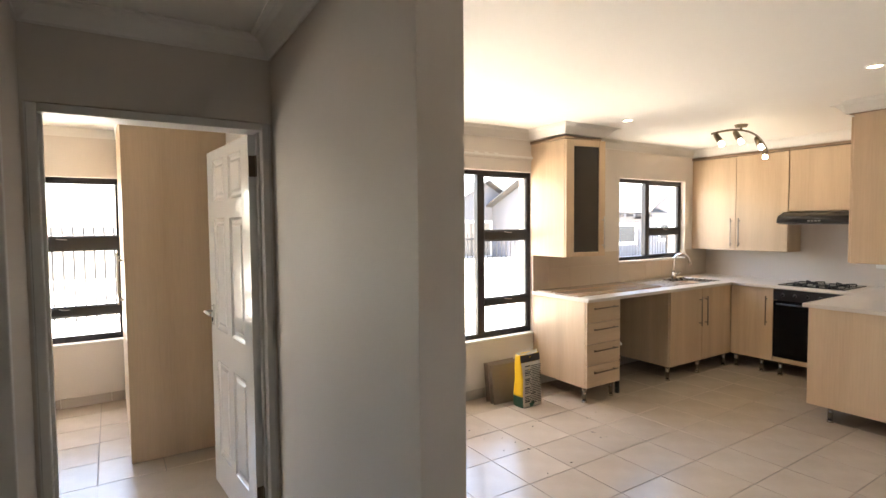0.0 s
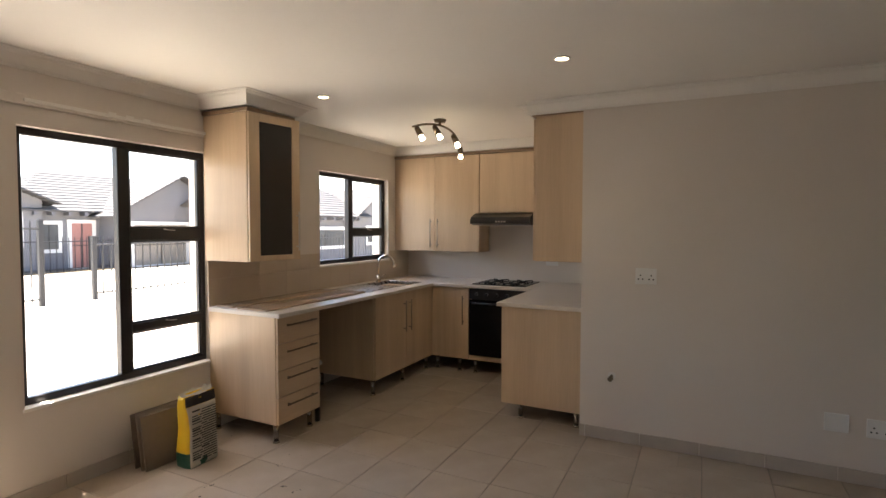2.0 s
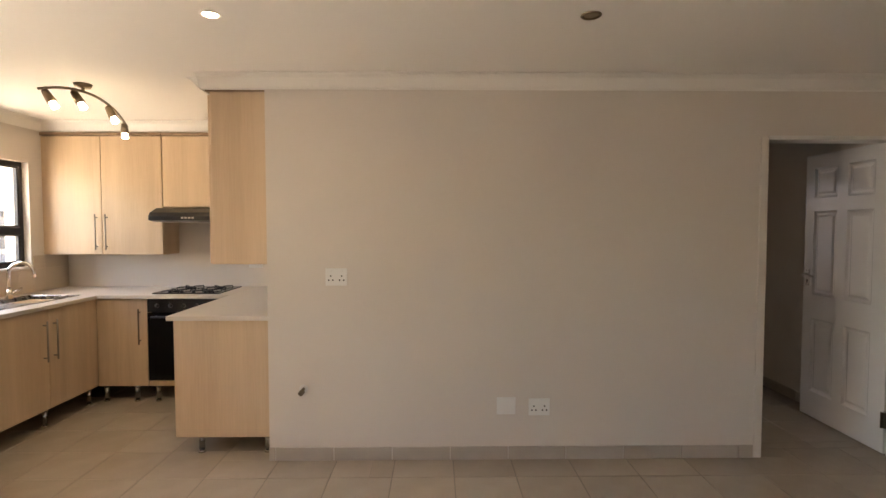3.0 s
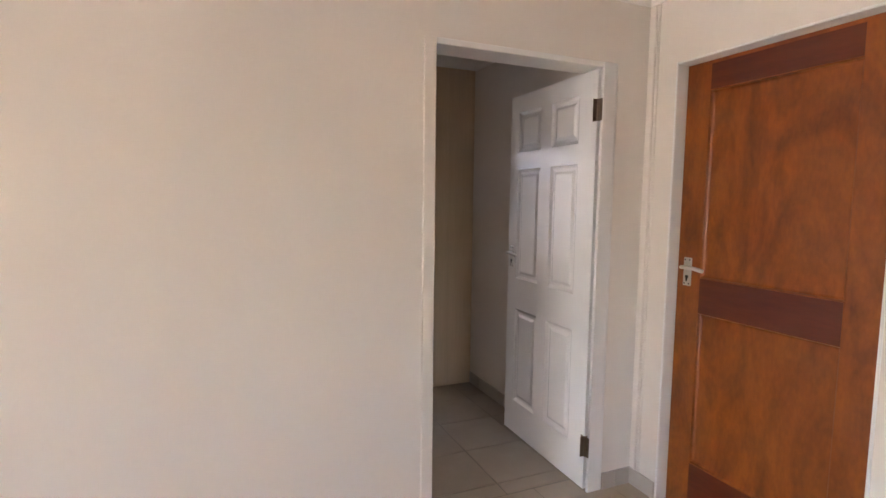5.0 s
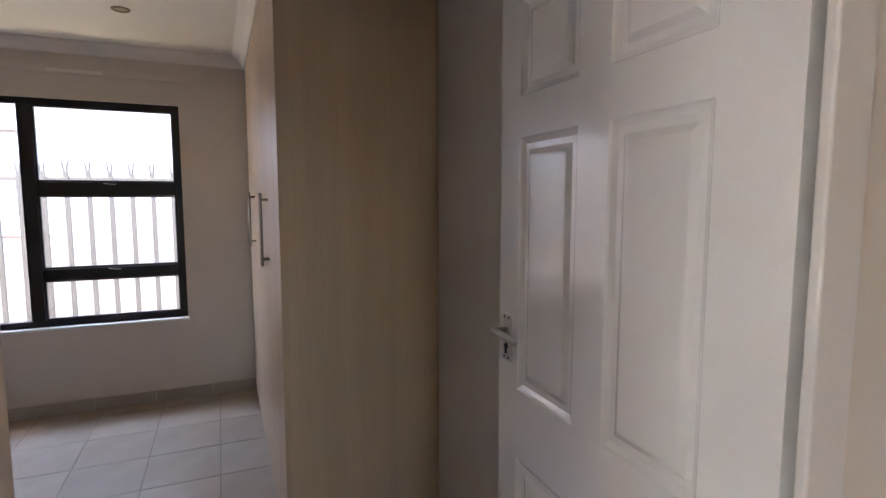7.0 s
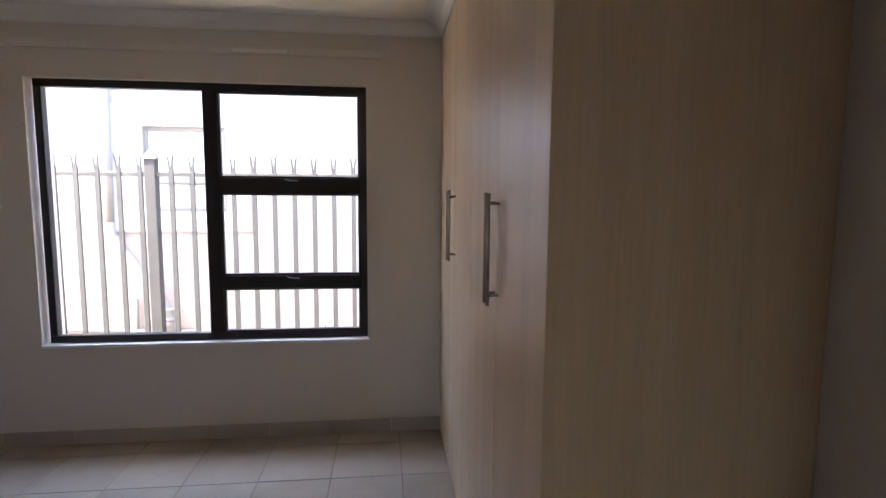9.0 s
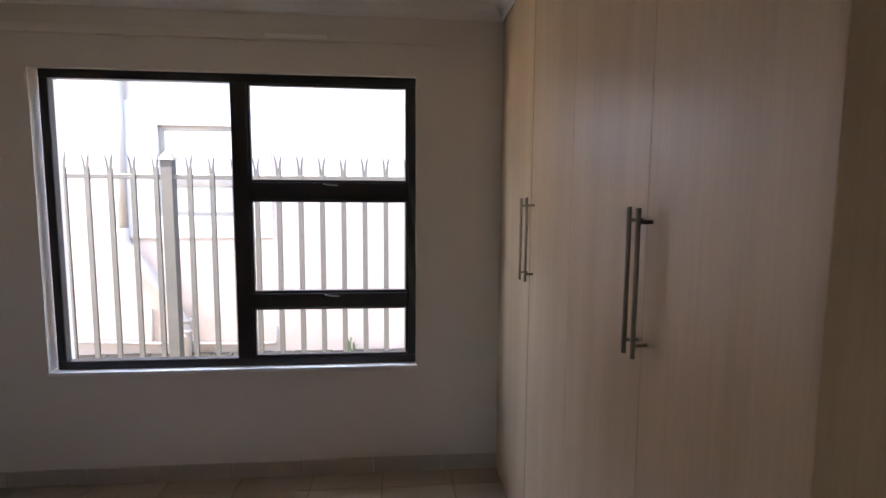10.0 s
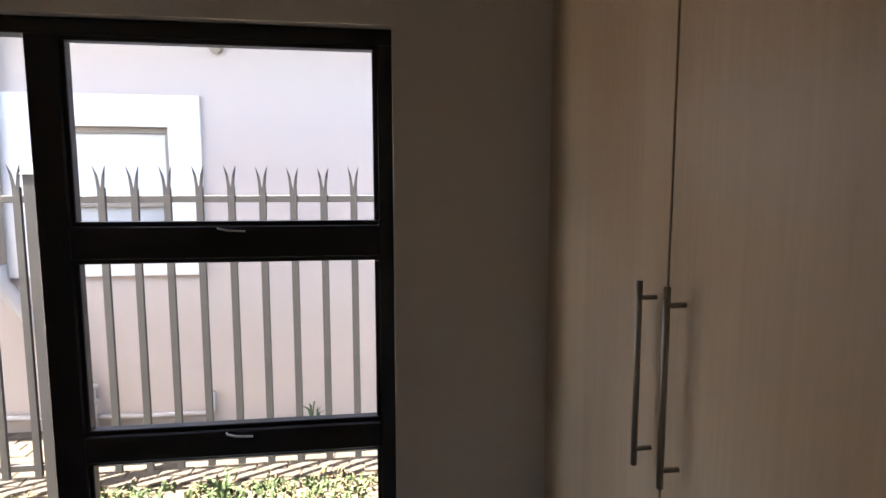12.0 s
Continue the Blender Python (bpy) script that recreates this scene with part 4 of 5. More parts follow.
ps = thing("pipe_stub", (GX, 3.89, 0.459), "capped brass gas pipe stub in the wall", "pipe stub")
bm = bmesh.new()
tube(bm, [(GX + 0.01, 3.89, 0.462), (GX - 0.03, 3.89, 0.460), (GX - 0.05, 3.893, 0.452)], 0.011, 10)
part("pipe", bm, BRASSY, ps, "", True)
bm = bmesh.new()
rod(bm, (GX - 0.038, 3.887, 0.458), (GX - 0.062, 3.897, 0.446), 0.017, n=6)
part("cap", bm, BRASSY, ps)
bm = bmesh.new()
rod(bm, (GX - 0.001, 3.89, 0.462), (GX - 0.004, 3.89, 0.462), 0.028, n=16)
part("wall_flange", bm, FRAMEWHITE, ps)
ks = thing("kitchen_socket", (KX, 4.78, 1.15), "white wall socket on the kitchen splashback", "socket")
box("plate", (KX - 0.018, KX - 0.0085, 4.715, 4.845, 1.095, 1.185), PLASTIC, ks, r=0.003, seg=2)
for y_ in (4.748, 4.812):
    box("rocker", (KX - 0.021, KX - 0.0175, y_ - 0.008, y_ + 0.008, 1.155, 1.172), PLASTIC, ks, r=0.002)
# an old curtain rail scar over the window and in the bedroom
cr = thing("curtain_rail", (4.2, NY, 2.22), "white painted wooden curtain rail over the window", "curtain rail")
box("batten", (3.48, 4.74, NY - 0.020, NY - 0.0005, 2.150, 2.205), PAINT, cr, r=0.004, seg=2)
box("rail", (3.62, 4.74, NY - 0.034, NY - 0.0205, 2.165, 2.185), CORNICE, cr, r=0.003)
for x in (4.05, 4.16, 4.27):
    box("bracket", (x, x + 0.05, NY - 0.040, NY - 0.0345, 2.165, 2.195), CORNICE, cr, r=0.003)
br_ = thing("bedroom_curtain_batten", (BX, 2.0, 2.27), "painted batten of a removed curtain rail", "batten")
box("batten", (BX - 0.012, BX - 0.0005, 0.95, 3.4, 2.255, 2.305), PAINT, br_, r=0.004, seg=2)
box("patch", (BX - 0.015, BX - 0.0125, 1.50, 1.80, 2.265, 2.285), CORNICE, br_, "pale bare patch", r=0.001)

# spare tiles leaning on the wall
for i in range(4):
    st = thing("spare_tile", (4.14 + i * 0.035, 6.50, 0.0), "spare brown-backed floor tile leaning on the wall", "tile", "spare tiles leaning under the window")
    bm = bmesh.new()
    quadbox(bm, -0.17, 0.17, -0.005, 0.005, 0.0, 0.335)
    soften(bm, 0.002, 1)
    mm = pose(4.285 + 0.008 * (i % 3) - 0.012 * (i == 1), 6.350 + i * 0.038, 0.001, -10 + i, 0, -3 + 1.4 * i)
    bmesh.ops.transform(bm, matrix=mm, verts=bm.verts)
    part("tile_body", bm, TILEBACK, st)

# bag of tile adhesive
bg = thing("adhesive_bag", (4.34, 6.28, 0), "half-used yellow and white paper bag of tile adhesive", "bag")
MB = pose(4.368, 6.218, 0.002, 0, 0, 2) @ Matrix.Diagonal((0.97, 1, 0.95, 1))


def bag_shell(z0, z1, f0, f1, grow=0.0):
    """A sheet of the bag's skin between two heights, over part f0..f1 of its way round."""
    bm = bmesh.new()
    nz, na = 14, 40
    g = {}
    for i in range(nz + 1):
        z = z0 + (z1 - z0) * i / nz
        k = z / 0.47
        wx = 0.115 * (1 + 0.05 * math.sin(9 * k)) * (1 + 0.03 * max(0, k - 0.7) / 0.3)
        wy = 0.062 * (1 + 0.12 * math.sin(5 * k + 1)) * (1 - 0.45 * max(0, k - 0.72) / 0.28)
        for j in range(na + 1):
            a = 2 * math.pi * (f0 + (f1 - f0) * j / na)
            ca, sa = math.cos(a), math.sin(a)
            px = math.copysign(abs(ca) ** 0.35, ca) * (wx + grow)
            py = math.copysign(abs(sa) ** 0.35, sa) * (wy + grow)
            w_ = noise.noise(Vector((px * 22, py * 22, z * 17))) * 0.006
            g[i, j] = bm.verts.new((px + w_, py + w_, z))
    for i in range(nz):
        for j in range(na):
            bm.faces.new((g[i, j], g[i, j + 1], g[i + 1, j + 1], g[i + 1, j]))
    bmesh.ops.remove_doubles(bm, verts=bm.verts, dist=0.0005)
    bmesh.ops.solidify(bm, geom=list(bm.faces), thickness=0.0015)
    bmesh.ops.transform(bm, matrix=MB, verts=bm.verts)
    return bm


part("lower_skin", bag_shell(0.0, 0.095, 0, 1), GREENB, bg, "dark green bottom print", True)
part("body_skin", bag_shell(0.0955, 0.47, 0, 1), YELLOW, bg, "yellow printed paper", True)
part("back_print", bag_shell(0.004, 0.40, 0.622, 0.885, 0.003), PAPER, bg, "pale printed panel with small text", True)
part("top_print", bag_shell(0.402, 0.466, 0.61, 0.90, 0.003), PRINT, bg, "black band near the top", True)
for i in range(22):
    z = 0.035 + i * 0.0160
    w_ = (0.075, 0.06, 0.07, 0.045)[i % 4]
    x0 = -0.100 if i % 5 else -0.03
    bm = bmesh.new()
    quadbox(bm, x0, x0 + w_, -0.0775, -0.0755, z, z + (0.010 if i % 4 == 1 else 0.006))
    quadbox(bm, x0 + w_ + 0.012, 0.088, -0.0775, -0.0755, z, z + 0.006)
    bmesh.ops.transform(bm, matrix=MB, verts=bm.verts)
    part("text_bar", bm, PRINT, bg)
# torn open mouth
bm = bmesh.new()
for i in range(30):
    a = 2 * math.pi * i / 30
    r_ = 1 + 0.15 * noise.noise(Vector((i * 1.7, 3, 1)))
    x_, y_ = 0.116 * math.cos(a), 0.034 * math.sin(a)
    h0, h1 = 0.455, 0.485 + 0.028 * noise.noise(Vector((i * 0.9, 7, 2)))
    a2 = 2 * math.pi * (i + 1) / 30
    x2, y2 = 0.116 * math.cos(a2), 0.034 * math.sin(a2)
    v = [bm.verts.new(q) for q in ((x_, y_, h0), (x2, y2, h0), (x2 * 1.05, y2 * 1.2, h1), (x_ * 1.05, y_ * 1.2, h1))]
    bm.faces.new(v)
bmesh.ops.solidify(bm, geom=list(bm.faces), thickness=0.0015)
bmesh.ops.transform(bm, matrix=MB, verts=bm.verts)
part("torn_mouth", bm, PAPER, bg, "torn open paper mouth")

# ---- outside: ground, fences, houses ----
DIRT = material("dry_ground", (0.075, 0.058, 0.037), 0.95, var=0.22, scale=0.9, fine=0.15, fine_scale=14, bump=0.5)
PAVE = material("concrete_paver", (0.052, 0.040, 0.029), 0.9, var=0.15, scale=8, fine=0.1, bump=0.4, rand=0.08)
PALISADE = material("grey_painted_steel", (0.030, 0.028, 0.028), 0.55, 0.0, var=0.1, scale=10)
BLACKIRON = material("black_painted_steel", (0.014, 0.014, 0.016), 0.5, 0.2, var=0.1)
GREYWALL = material("grey_house_plaster", (0.13, 0.127, 0.135), 0.85, var=0.06, scale=1.2, fine=0.05, bump=0.3)
DARKWALL = material("dark_plinth_plaster", (0.10, 0.10, 0.115), 0.85, var=0.06, scale=1.2)
WHITEWALL = material("neighbour_plaster", (0.385, 0.325, 0.295), 0.85, var=0.05, scale=1.3, fine=0.04, bump=0.35, fine_scale=120)
WHITETRIM = material("white_plaster_band", (0.56, 0.54, 0.52), 0.8, var=0.03, scale=3, bump=0.2)
ROOFTILE = material("grey_roof_tile", (0.052, 0.050, 0.052), 0.8, var=0.12, scale=3, rand=0.05)
DARKGLASS = material("far_window_glass", (0.05, 0.055, 0.06), 0.12)
TAUPE = material("taupe_window_frame", (0.20, 0.175, 0.15), 0.5, var=0.05)
PIPEW = material("painted_waste_pipe", (0.27, 0.245, 0.23), 0.5, var=0.06)
LEAF = material("green_weed", (0.032, 0.052, 0.014), 0.7, var=0.3, scale=30)
STRAW = material("dry_weed", (0.10, 0.082, 0.040), 0.8, var=0.3, scale=30)
REDDOOR = material("faded_red_door", (0.28, 0.12, 0.10), 0.6, var=0.06)

GZ = -0.15
bm = bmesh.new()
bmesh.ops.create_grid(bm, x_segments=90, y_segments=90, size=1500)
for v in bm.verts:
    d = max(0.0, math.hypot(v.co.x - 5, v.co.y - 5) - 40)
    v.co.z = GZ - 0.002 * min(d, 300)
structure("ground", bm, DIRT, "pale dry dusty ground", "ground")

YARD = material("pale_concrete_yard", (0.46, 0.425, 0.37), 0.9, var=0.14, scale=0.8, fine=0.08, fine_scale=30, bump=0.3)
bm = bmesh.new()
quadbox(bm, -12.0, 30.0, NY + 0.22, 23.5, GZ - 0.06, GZ + 0.012)
structure("pavement_yard", bm, YARD, "pale sunlit concrete yard and street", "paving")


def palisade():
    """A bent steel pale with a split, splayed tip, 1.9 m long, at the origin facing -x."""
    bm = bmesh.new()
    quadbox(bm, -0.004, 0.0, -0.019, 0.019, 0.0, 1.70)
    quadbox(bm, 0.0, 0.014, -0.021, -0.018, 0.0, 1.70)
    quadbox(bm, 0.0, 0.014, 0.018, 0.021, 0.0, 1.70)
    for sgn in (-1, 1):
        a = [bm.verts.new(q) for q in ((-0.004, sgn * 0.001, 1.70), (-0.004, sgn * 0.020, 1.70), (-0.004, sgn * 0.026, 1.765), (-0.014, sgn * 0.034, 1.825), (-0.006, sgn * 0.012, 1.77))]
        b = [bm.verts.new(v.co + Vector((0.004, 0, 0))) for v in a]
        f = [bm.faces.new(a), bm.faces.new(b[::-1])]
        for k in range(5):
            bm.faces.new((a[k], a[(k + 1) % 5], b[(k + 1) % 5], b[k]))
    bmesh.ops.recalc_face_normals(bm, faces=bm.faces)
    me = bpy.data.meshes.new("pale")
    bm.to_mesh(me)
    bm.free()
    me.materials.append(PALISADE)
    return me


FX = 11.38
pf = thing("palisade_fence", (FX, 2.9, GZ), "grey steel palisade fence with split spiked pales", "fence")
pale = palisade()
ys = [1.243 + i * 0.1776 for i in range(-9, 10)] + [3.105 + i * 0.1775 for i in range(0, 16)]
for y in ys:
    ob = new("pale", pale)
    ob.parent = pf
    ob.matrix_parent_inverse = BASE[pf].inverted()
    ob.matrix_basis = Matrix.Translation((FX, y, 0.004 + 0.006 * math.sin(y * 7)))
for z in (0.06, 1.637):
    box("rail", (FX + 0.001, FX + 0.030, -0.6, 6.0, z - 0.020, z + 0.020), PALISADE, pf, r=0.002)
bm = bmesh.new()
quadbox(bm, FX - 0.01, FX + 0.080, 2.972, 3.064, GZ - 0.1, 1.775)
soften(bm, 0.004, 1)
tp = [bm.verts.new(q) for q in ((FX - 0.018, 2.958, 1.776), (FX + 0.093, 2.958, 1.776), (FX + 0.093, 3.077, 1.776), (FX - 0.018, 3.077, 1.776))]
ap = bm.verts.new((FX + 0.037, 3.0175, 1.868))
for k in range(4):
    bm.faces.new((tp[k], tp[(k + 1) % 4], ap))
bm.faces.new(tp[::-1])
part("post", bm, PALISADE, pf, "square steel post with a pointed cap")

# neighbour's wall with its window and pipes
NX = 12.36
nb = thing("neighbour_house", (NX, 2.5, GZ), "pale plastered neighbouring house close behind the fence", "house")
bm = wall_boxes('y', NX, NX + 0.22, -6.0, 7.0, 3.1, [(2.64, 3.49, 1.275, 2.17)], GZ - 0.1)
for d in ((NX + 0.22, NX + 5.6, -6.0, -5.78), (NX + 0.22, NX + 5.6, 6.78, 7.0), (NX + 5.38, NX + 5.6, -5.78, 6.78)):
    quadbox(bm, *d, GZ - 0.1, 3.1)
part("wall", bm, WHITEWALL, nb)
bm = bmesh.new()
for d in ((2.41, 3.80, 2.17, 2.40), (2.41, 3.80, 1.06, 1.275), (2.41, 2.64, 1.275, 2.17), (3.49, 3.80, 1.275, 2.17)):
    quadbox(bm, NX - 0.025, NX - 0.001, *d)
part("window_band", bm, WHITETRIM, nb, "white raised plaster band round the window")
wf = box("window_frame", (NX + 0.02, NX + 0.07, 2.64, 3.49, 2.125, 2.17), TAUPE, nb, "taupe aluminium window frame", r=0.002)
for d in ((2.64, 3.49, 1.275, 1.315), (2.64, 2.68, 1.3155, 2.1245), (3.45, 3.49, 1.3155, 2.1245), (2.6805, 3.4495, 1.575, 1.64)):
    box("frame_bar", (NX + 0.02, NX + 0.07, *d), TAUPE, wf, r=0.002)
# lower pane: reflection put into its pale colour; upper pane: an even brighter grey
for z0, z1 in ((1.3155, 1.5745), (1.6405, 2.1245)):
    box("pane", (NX + 0.04, NX + 0.046, 2.6805, 3.4495, z0, z1), material("pane_painted_reflection", (0.34, 0.35, 0.36), 0.15) if z0 < 1.4 else material("bright_upper_pane", (0.50, 0.51, 0.53), 0.2), wf, r=0)
bm = bmesh.new()
quadbox(bm, NX - 0.6, NX + 6, -6.4, 7.4, 3.1, 3.25)
part("roof", bm, ROOFTILE, nb)
bm = bmesh.new()
tube(bm, [(NX - 0.06, 3.80, 3.09), (NX - 0.06, 3.83, 1.10)], 0.042, 14)
part("downpipe", bm, PIPEW, nb, "painted downpipe", True)
bm = bmesh.new()
tube(bm, [(NX - 0.06, 3.84, 1.16), (NX - 0.06, 3.83, 1.03), (NX - 0.07, 3.78, 0.96), (NX - 0.085, 3.40, 0.42), (NX - 0.09, 3.31, 0.28), (NX - 0.09, 3.285, 0.16), (NX - 0.09, 3.28, -0.16)], 0.055, 14)
part("waste_pipe", bm, PIPEW, nb, "bent waste pipe down the wall", True)
bm = bmesh.new()
for z in (0.10, 0.21):
    rod(bm, (NX - 0.09, 3.28, z), (NX - 0.09, 3.28, z + 0.035), 0.066, n=16)
rod(bm, (NX - 0.155, 3.28, 0.07), (NX - 0.135, 3.28, 0.07), 0.038, n=16)
part("pipe_collar", bm, PIPEW, nb, "", True)
bm = bmesh.new()
tube(bm, [(NX - 0.03, 4.4, 0.02), (NX - 0.03, 3.6, -0.02), (NX - 0.03, 2.9, -0.04), (NX - 0.03, 2.42, -0.04), (NX - 0.03, 2.40, -0.02), (NX - 0.03, 2.40, 0.13)], 0.022, 10)
part("thin_pipe", bm, PIPEW, nb, "thin white pipe along the wall foot", True)
bm = bmesh.new()
tube(bm, [(NX - 0.03, 3.62, 0.0), (NX - 0.03, 3.62, 0.33)], 0.016, 8)
part("pipe_stub", bm, PIPEW, nb, "", True)
bm = bmesh.new()
rod(bm, (NX - 0.05, 2.274, 2.74), (NX - 0.0, 2.274, 2.76), 0.04, 0.05, 12)
part("vent_cap", bm, TAUPE, nb)


# steel fences on the street side
def street_fence(name, p0, p1, z0, z1, step, posts, label):
    f = thing(name, (*p0, z0), label, "fence")
    a, b = Vector((*p0, 0)), Vector((*p1, 0))
    L = (b - a).length
    d = (b - a) / L
    for z in (z0 + 0.16, z1 - 0.13):
        bm = bmesh.new()
        rod(bm, a + Vector((0, 0, z)), b + Vector((0, 0, z)), 0.02, n=4)
        part("rail", bm, BLACKIRON, f)
    bm = bmesh.new()
    rod(bm, (0, 0, z0 + 0.06), (0, 0, z1), 0.015, n=8)
    rod(bm, (0, 0, z1), (0, 0, z1 + 0.04), 0.016, 0.002, 8)
    me = bpy.data.meshes.new("bar")
    bm.to_mesh(me)
    bm.free()
    me.materials.append(BLACKIRON)
    n = int(L / step)
    for i in range(n + 1):
        ob = new("bar", me)
        ob.parent = f
        ob.matrix_parent_inverse = BASE[f].inverted()
        p = a + d * (i * step)
        ob.matrix_basis = Matrix.Translation((p.x, p.y, 0))
    for s_ in posts:
        p = a + d * (L * s_)
        box("post", (p.x - 0.045, p.x + 0.045, p.y - 0.045, p.y + 0.045, z0 - 0.1, z1 + 0.06), BLACKIRON, f, r=0.003)
    return f


street_fence("street_fence", (2.2, 15.1), (7.98, 15.5), GZ, 1.60, 0.17, (0.0, 0.62, 1.0), "black steel bar fence along the street")
street_fence("street_fence", (9.08, 15.6), (21.6, 16.5), GZ, 1.24, 0.20, (0.0, 0.33, 0.66, 1.0), "black steel bar fence along the street")
street_fence("bedroom_side_fence", (-8.0, 13.4), (2.1, 13.95), GZ, 1.55, 0.15, (0.0, 0.5, 1.0), "black steel bar fence near the small bedroom")
street_fence("far_fence", (11.0, 24.2), (19.5, 25.0), -0.2, 1.1, 0.22, (0.0, 0.35, 0.7, 1.0), "dark bar fence before the far houses")


def house(name, label, m, w, dp, eave, ridge, openings, mat, along='x', plinth=1.0, hip=0.0):
    """A single-storey house; local x along its front (w), y away (dp). along: the ridge's way; hip: how far the near end of the ridge is drawn in."""
    h = new(name)
    h.matrix_basis = m
    BASE[h] = m
    tagged(h, label, "house")
    ov = 0.45

    def piece(nm, bm, mt, parent=h, lb=""):
        bmesh.ops.transform(bm, matrix=m, verts=bm.verts)
        return part(nm, bm, mt, parent, lb)
    bm = bmesh.new()
    quadbox(bm, 0, w, 0, dp, -0.6, eave)
    if along == 'y':
        v = [bm.verts.new(q) for q in ((0, 0, eave), (w, 0, eave), (w / 2, 0, ridge - 0.08), (0, dp, eave), (w, dp, eave), (w / 2, dp, ridge - 0.08))]
        bm.faces.new((v[0], v[1], v[2]))
        bm.faces.new((v[3], v[5], v[4]))
    else:
        v = [bm.verts.new(q) for q in ((0, 0, eave), (0, dp, eave), (0, dp / 2, ridge - 0.08), (w, 0, eave), (w, dp, eave), (w, dp / 2, ridge - 0.08))]
        if not hip:
            bm.faces.new((v[0], v[2], v[1]))
        bm.faces.new((v[3], v[4], v[5]))
    piece("wall", bm, mat)
    bm = bmesh.new()
    quadbox(bm, -0.03, w + 0.03, -0.03, dp, -0.6, plinth)
    piece("plinth", bm, DARKWALL, lb="darker painted lower wall")
    # roof: rows of tiles stepped over one another
    bm = bmesh.new()
    half = (dp if along == 'x' else w) / 2
    rows = 14
    slope = (ridge - eave) / half
    for sgn in (-1, 1):
        for i in range(rows):
            a0 = half + ov - (half + ov) * i / rows
            a1 = half + ov - (half + ov) * (i + 1) / rows - 0.05
            z0 = ridge - slope * a0
            z1 = ridge - slope * max(a1, 0)
            e0, e1 = -ov, (w if along == 'x' else dp) + ov
            q = []
            in0, in1 = hip * (1 - a0 / (half + ov)), hip * (1 - max(a1, 0) / (half + ov))
            for a, z, up in ((a0, z0, 0.06), (a1, z1, 0.02), (a1, z1, -0.03), (a0, z0, 0.0)):
                for e in (e0 + (in0 if a == a0 else in1), e1):
                    q.append(bm.verts.new((e, half + sgn * max(a, 0), z + up) if along == 'x' else (half + sgn * max(a, 0), e, z + up)))
            for k in range(4):
                bm.faces.new((q[2 * k], q[2 * k + 1], q[(2 * k + 3) % 8], q[(2 * k + 2) % 8]))
            bm.faces.new((q[0], q[2], q[4], q[6]))
            bm.faces.new((q[1], q[7], q[5], q[3]))
    bmesh.ops.recalc_face_normals(bm, faces=bm.faces)
    if hip:
        ze = ridge - slope * (half + ov)
        for k in range(rows):
            f0, f1 = k / rows, (k + 1) / rows
            lo = [bm.verts.new((-ov + hip * f0, half + sg * (half + ov) * (1 - f0), ze + (ridge - ze) * f0 + 0.06)) for sg in (-1, 1)]
            hi = [bm.verts.new((-ov + hip * f1, half + sg * (half + ov) * (1 - f1), ze + (ridge - ze) * f1 + 0.02)) for sg in (-1, 1)]
            bm.faces.new((lo[0], lo[1], hi[1], hi[0]))
            un = [bm.verts.new(v.co - Vector((0, 0, 0.05))) for v in lo]
            bm.faces.new((lo[0], un[0], un[1], lo[1]))
    rf = piece("roof", bm, ROOFTILE, lb="grey concrete tile roof")
    n = int(w / 0.55)
    if along == 'x':
        for i in range(n):
            bm = bmesh.new()
            x = i * w / n
            quadbox(bm, x, x + 0.12, -0.42, 0, eave - slope * 0.4 - 0.16, eave - slope * 0.4 - 0.04)
            piece("rafter_end", bm, DARKWALL, rf)
    for x0, x1, z0, z1, mt in openings:
        bm = bmesh.new()
        for d in ((x0 - 0.14, x1 + 0.14, z1, z1 + 0.14), (x0 - 0.14, x1 + 0.14, z0 - 0.14, z0), (x0 - 0.14, x0, z0, z1), (x1, x1 + 0.14, z0, z1)):
            quadbox(bm, d[0], d[1], -0.06, 0.0, d[2], d[3])
        wd = piece("window", bm, WHITETRIM, lb="window or door in a white plaster band")
        bm = bmesh.new()
        quadbox(bm, x0, x1, -0.035, -0.005, z0, z1)
        piece("pane", bm, mt, wd)
        bm = bmesh.new()
        quadbox(bm, (x0 + x1) / 2 - 0.025, (x0 + x1) / 2 + 0.025, -0.045, -0.036, z0, z1)
        quadbox(bm, x0, x1, -0.045, -0.036, (z0 + z1) / 2 - 0.02, (z0 + z1) / 2 + 0.02)
        piece("frame_bar", bm, BLACKIRON, wd)
    return h


W_ = DARKGLASS
h1 = house("gabled_house", "grey plastered gable-fronted house with a satellite dish", pose(6.6, 25.0, -0.1, 0, 0, 3), 6.2, 8, 2.62, 3.85, [(1.85, 2.75, 1.35, 1.98, W_), (4.6, 5.4, 1.0, 1.98, W_)], GREYWALL, 'y', 0.0)
dsh = thing("satellite_dish", (9.5, 24.9, 3.1), "pale satellite dish on the gable wall", "satellite dish")
bm = bmesh.new()
bmesh.ops.create_uvsphere(bm, u_segments=20, v_segments=8, radius=0.34, matrix=pose(9.5, 24.62, 3.05, 75, 0, -20) @ Matrix.Diagonal((1, 1.25, 0.22, 1)))
part("bowl", bm, WHITETRIM, dsh, "", True)
bm = bmesh.new()
rod(bm, (9.5, 24.66, 3.05), (9.5, 24.98, 2.95), 0.03)
part("bracket", bm, TAUPE, dsh)
wl = thing("outdoor_lamp", (9.26, 24.95, 2.4), "small dark outdoor wall lantern", "wall lamp")
bm = bmesh.new()
rod(bm, (9.26, 24.8, 2.28), (9.26, 24.8, 2.48), 0.10, 0.06, 8)
rod(bm, (9.26, 24.8, 2.50), (9.26, 24.8, 2.56), 0.13, 0.02, 8)
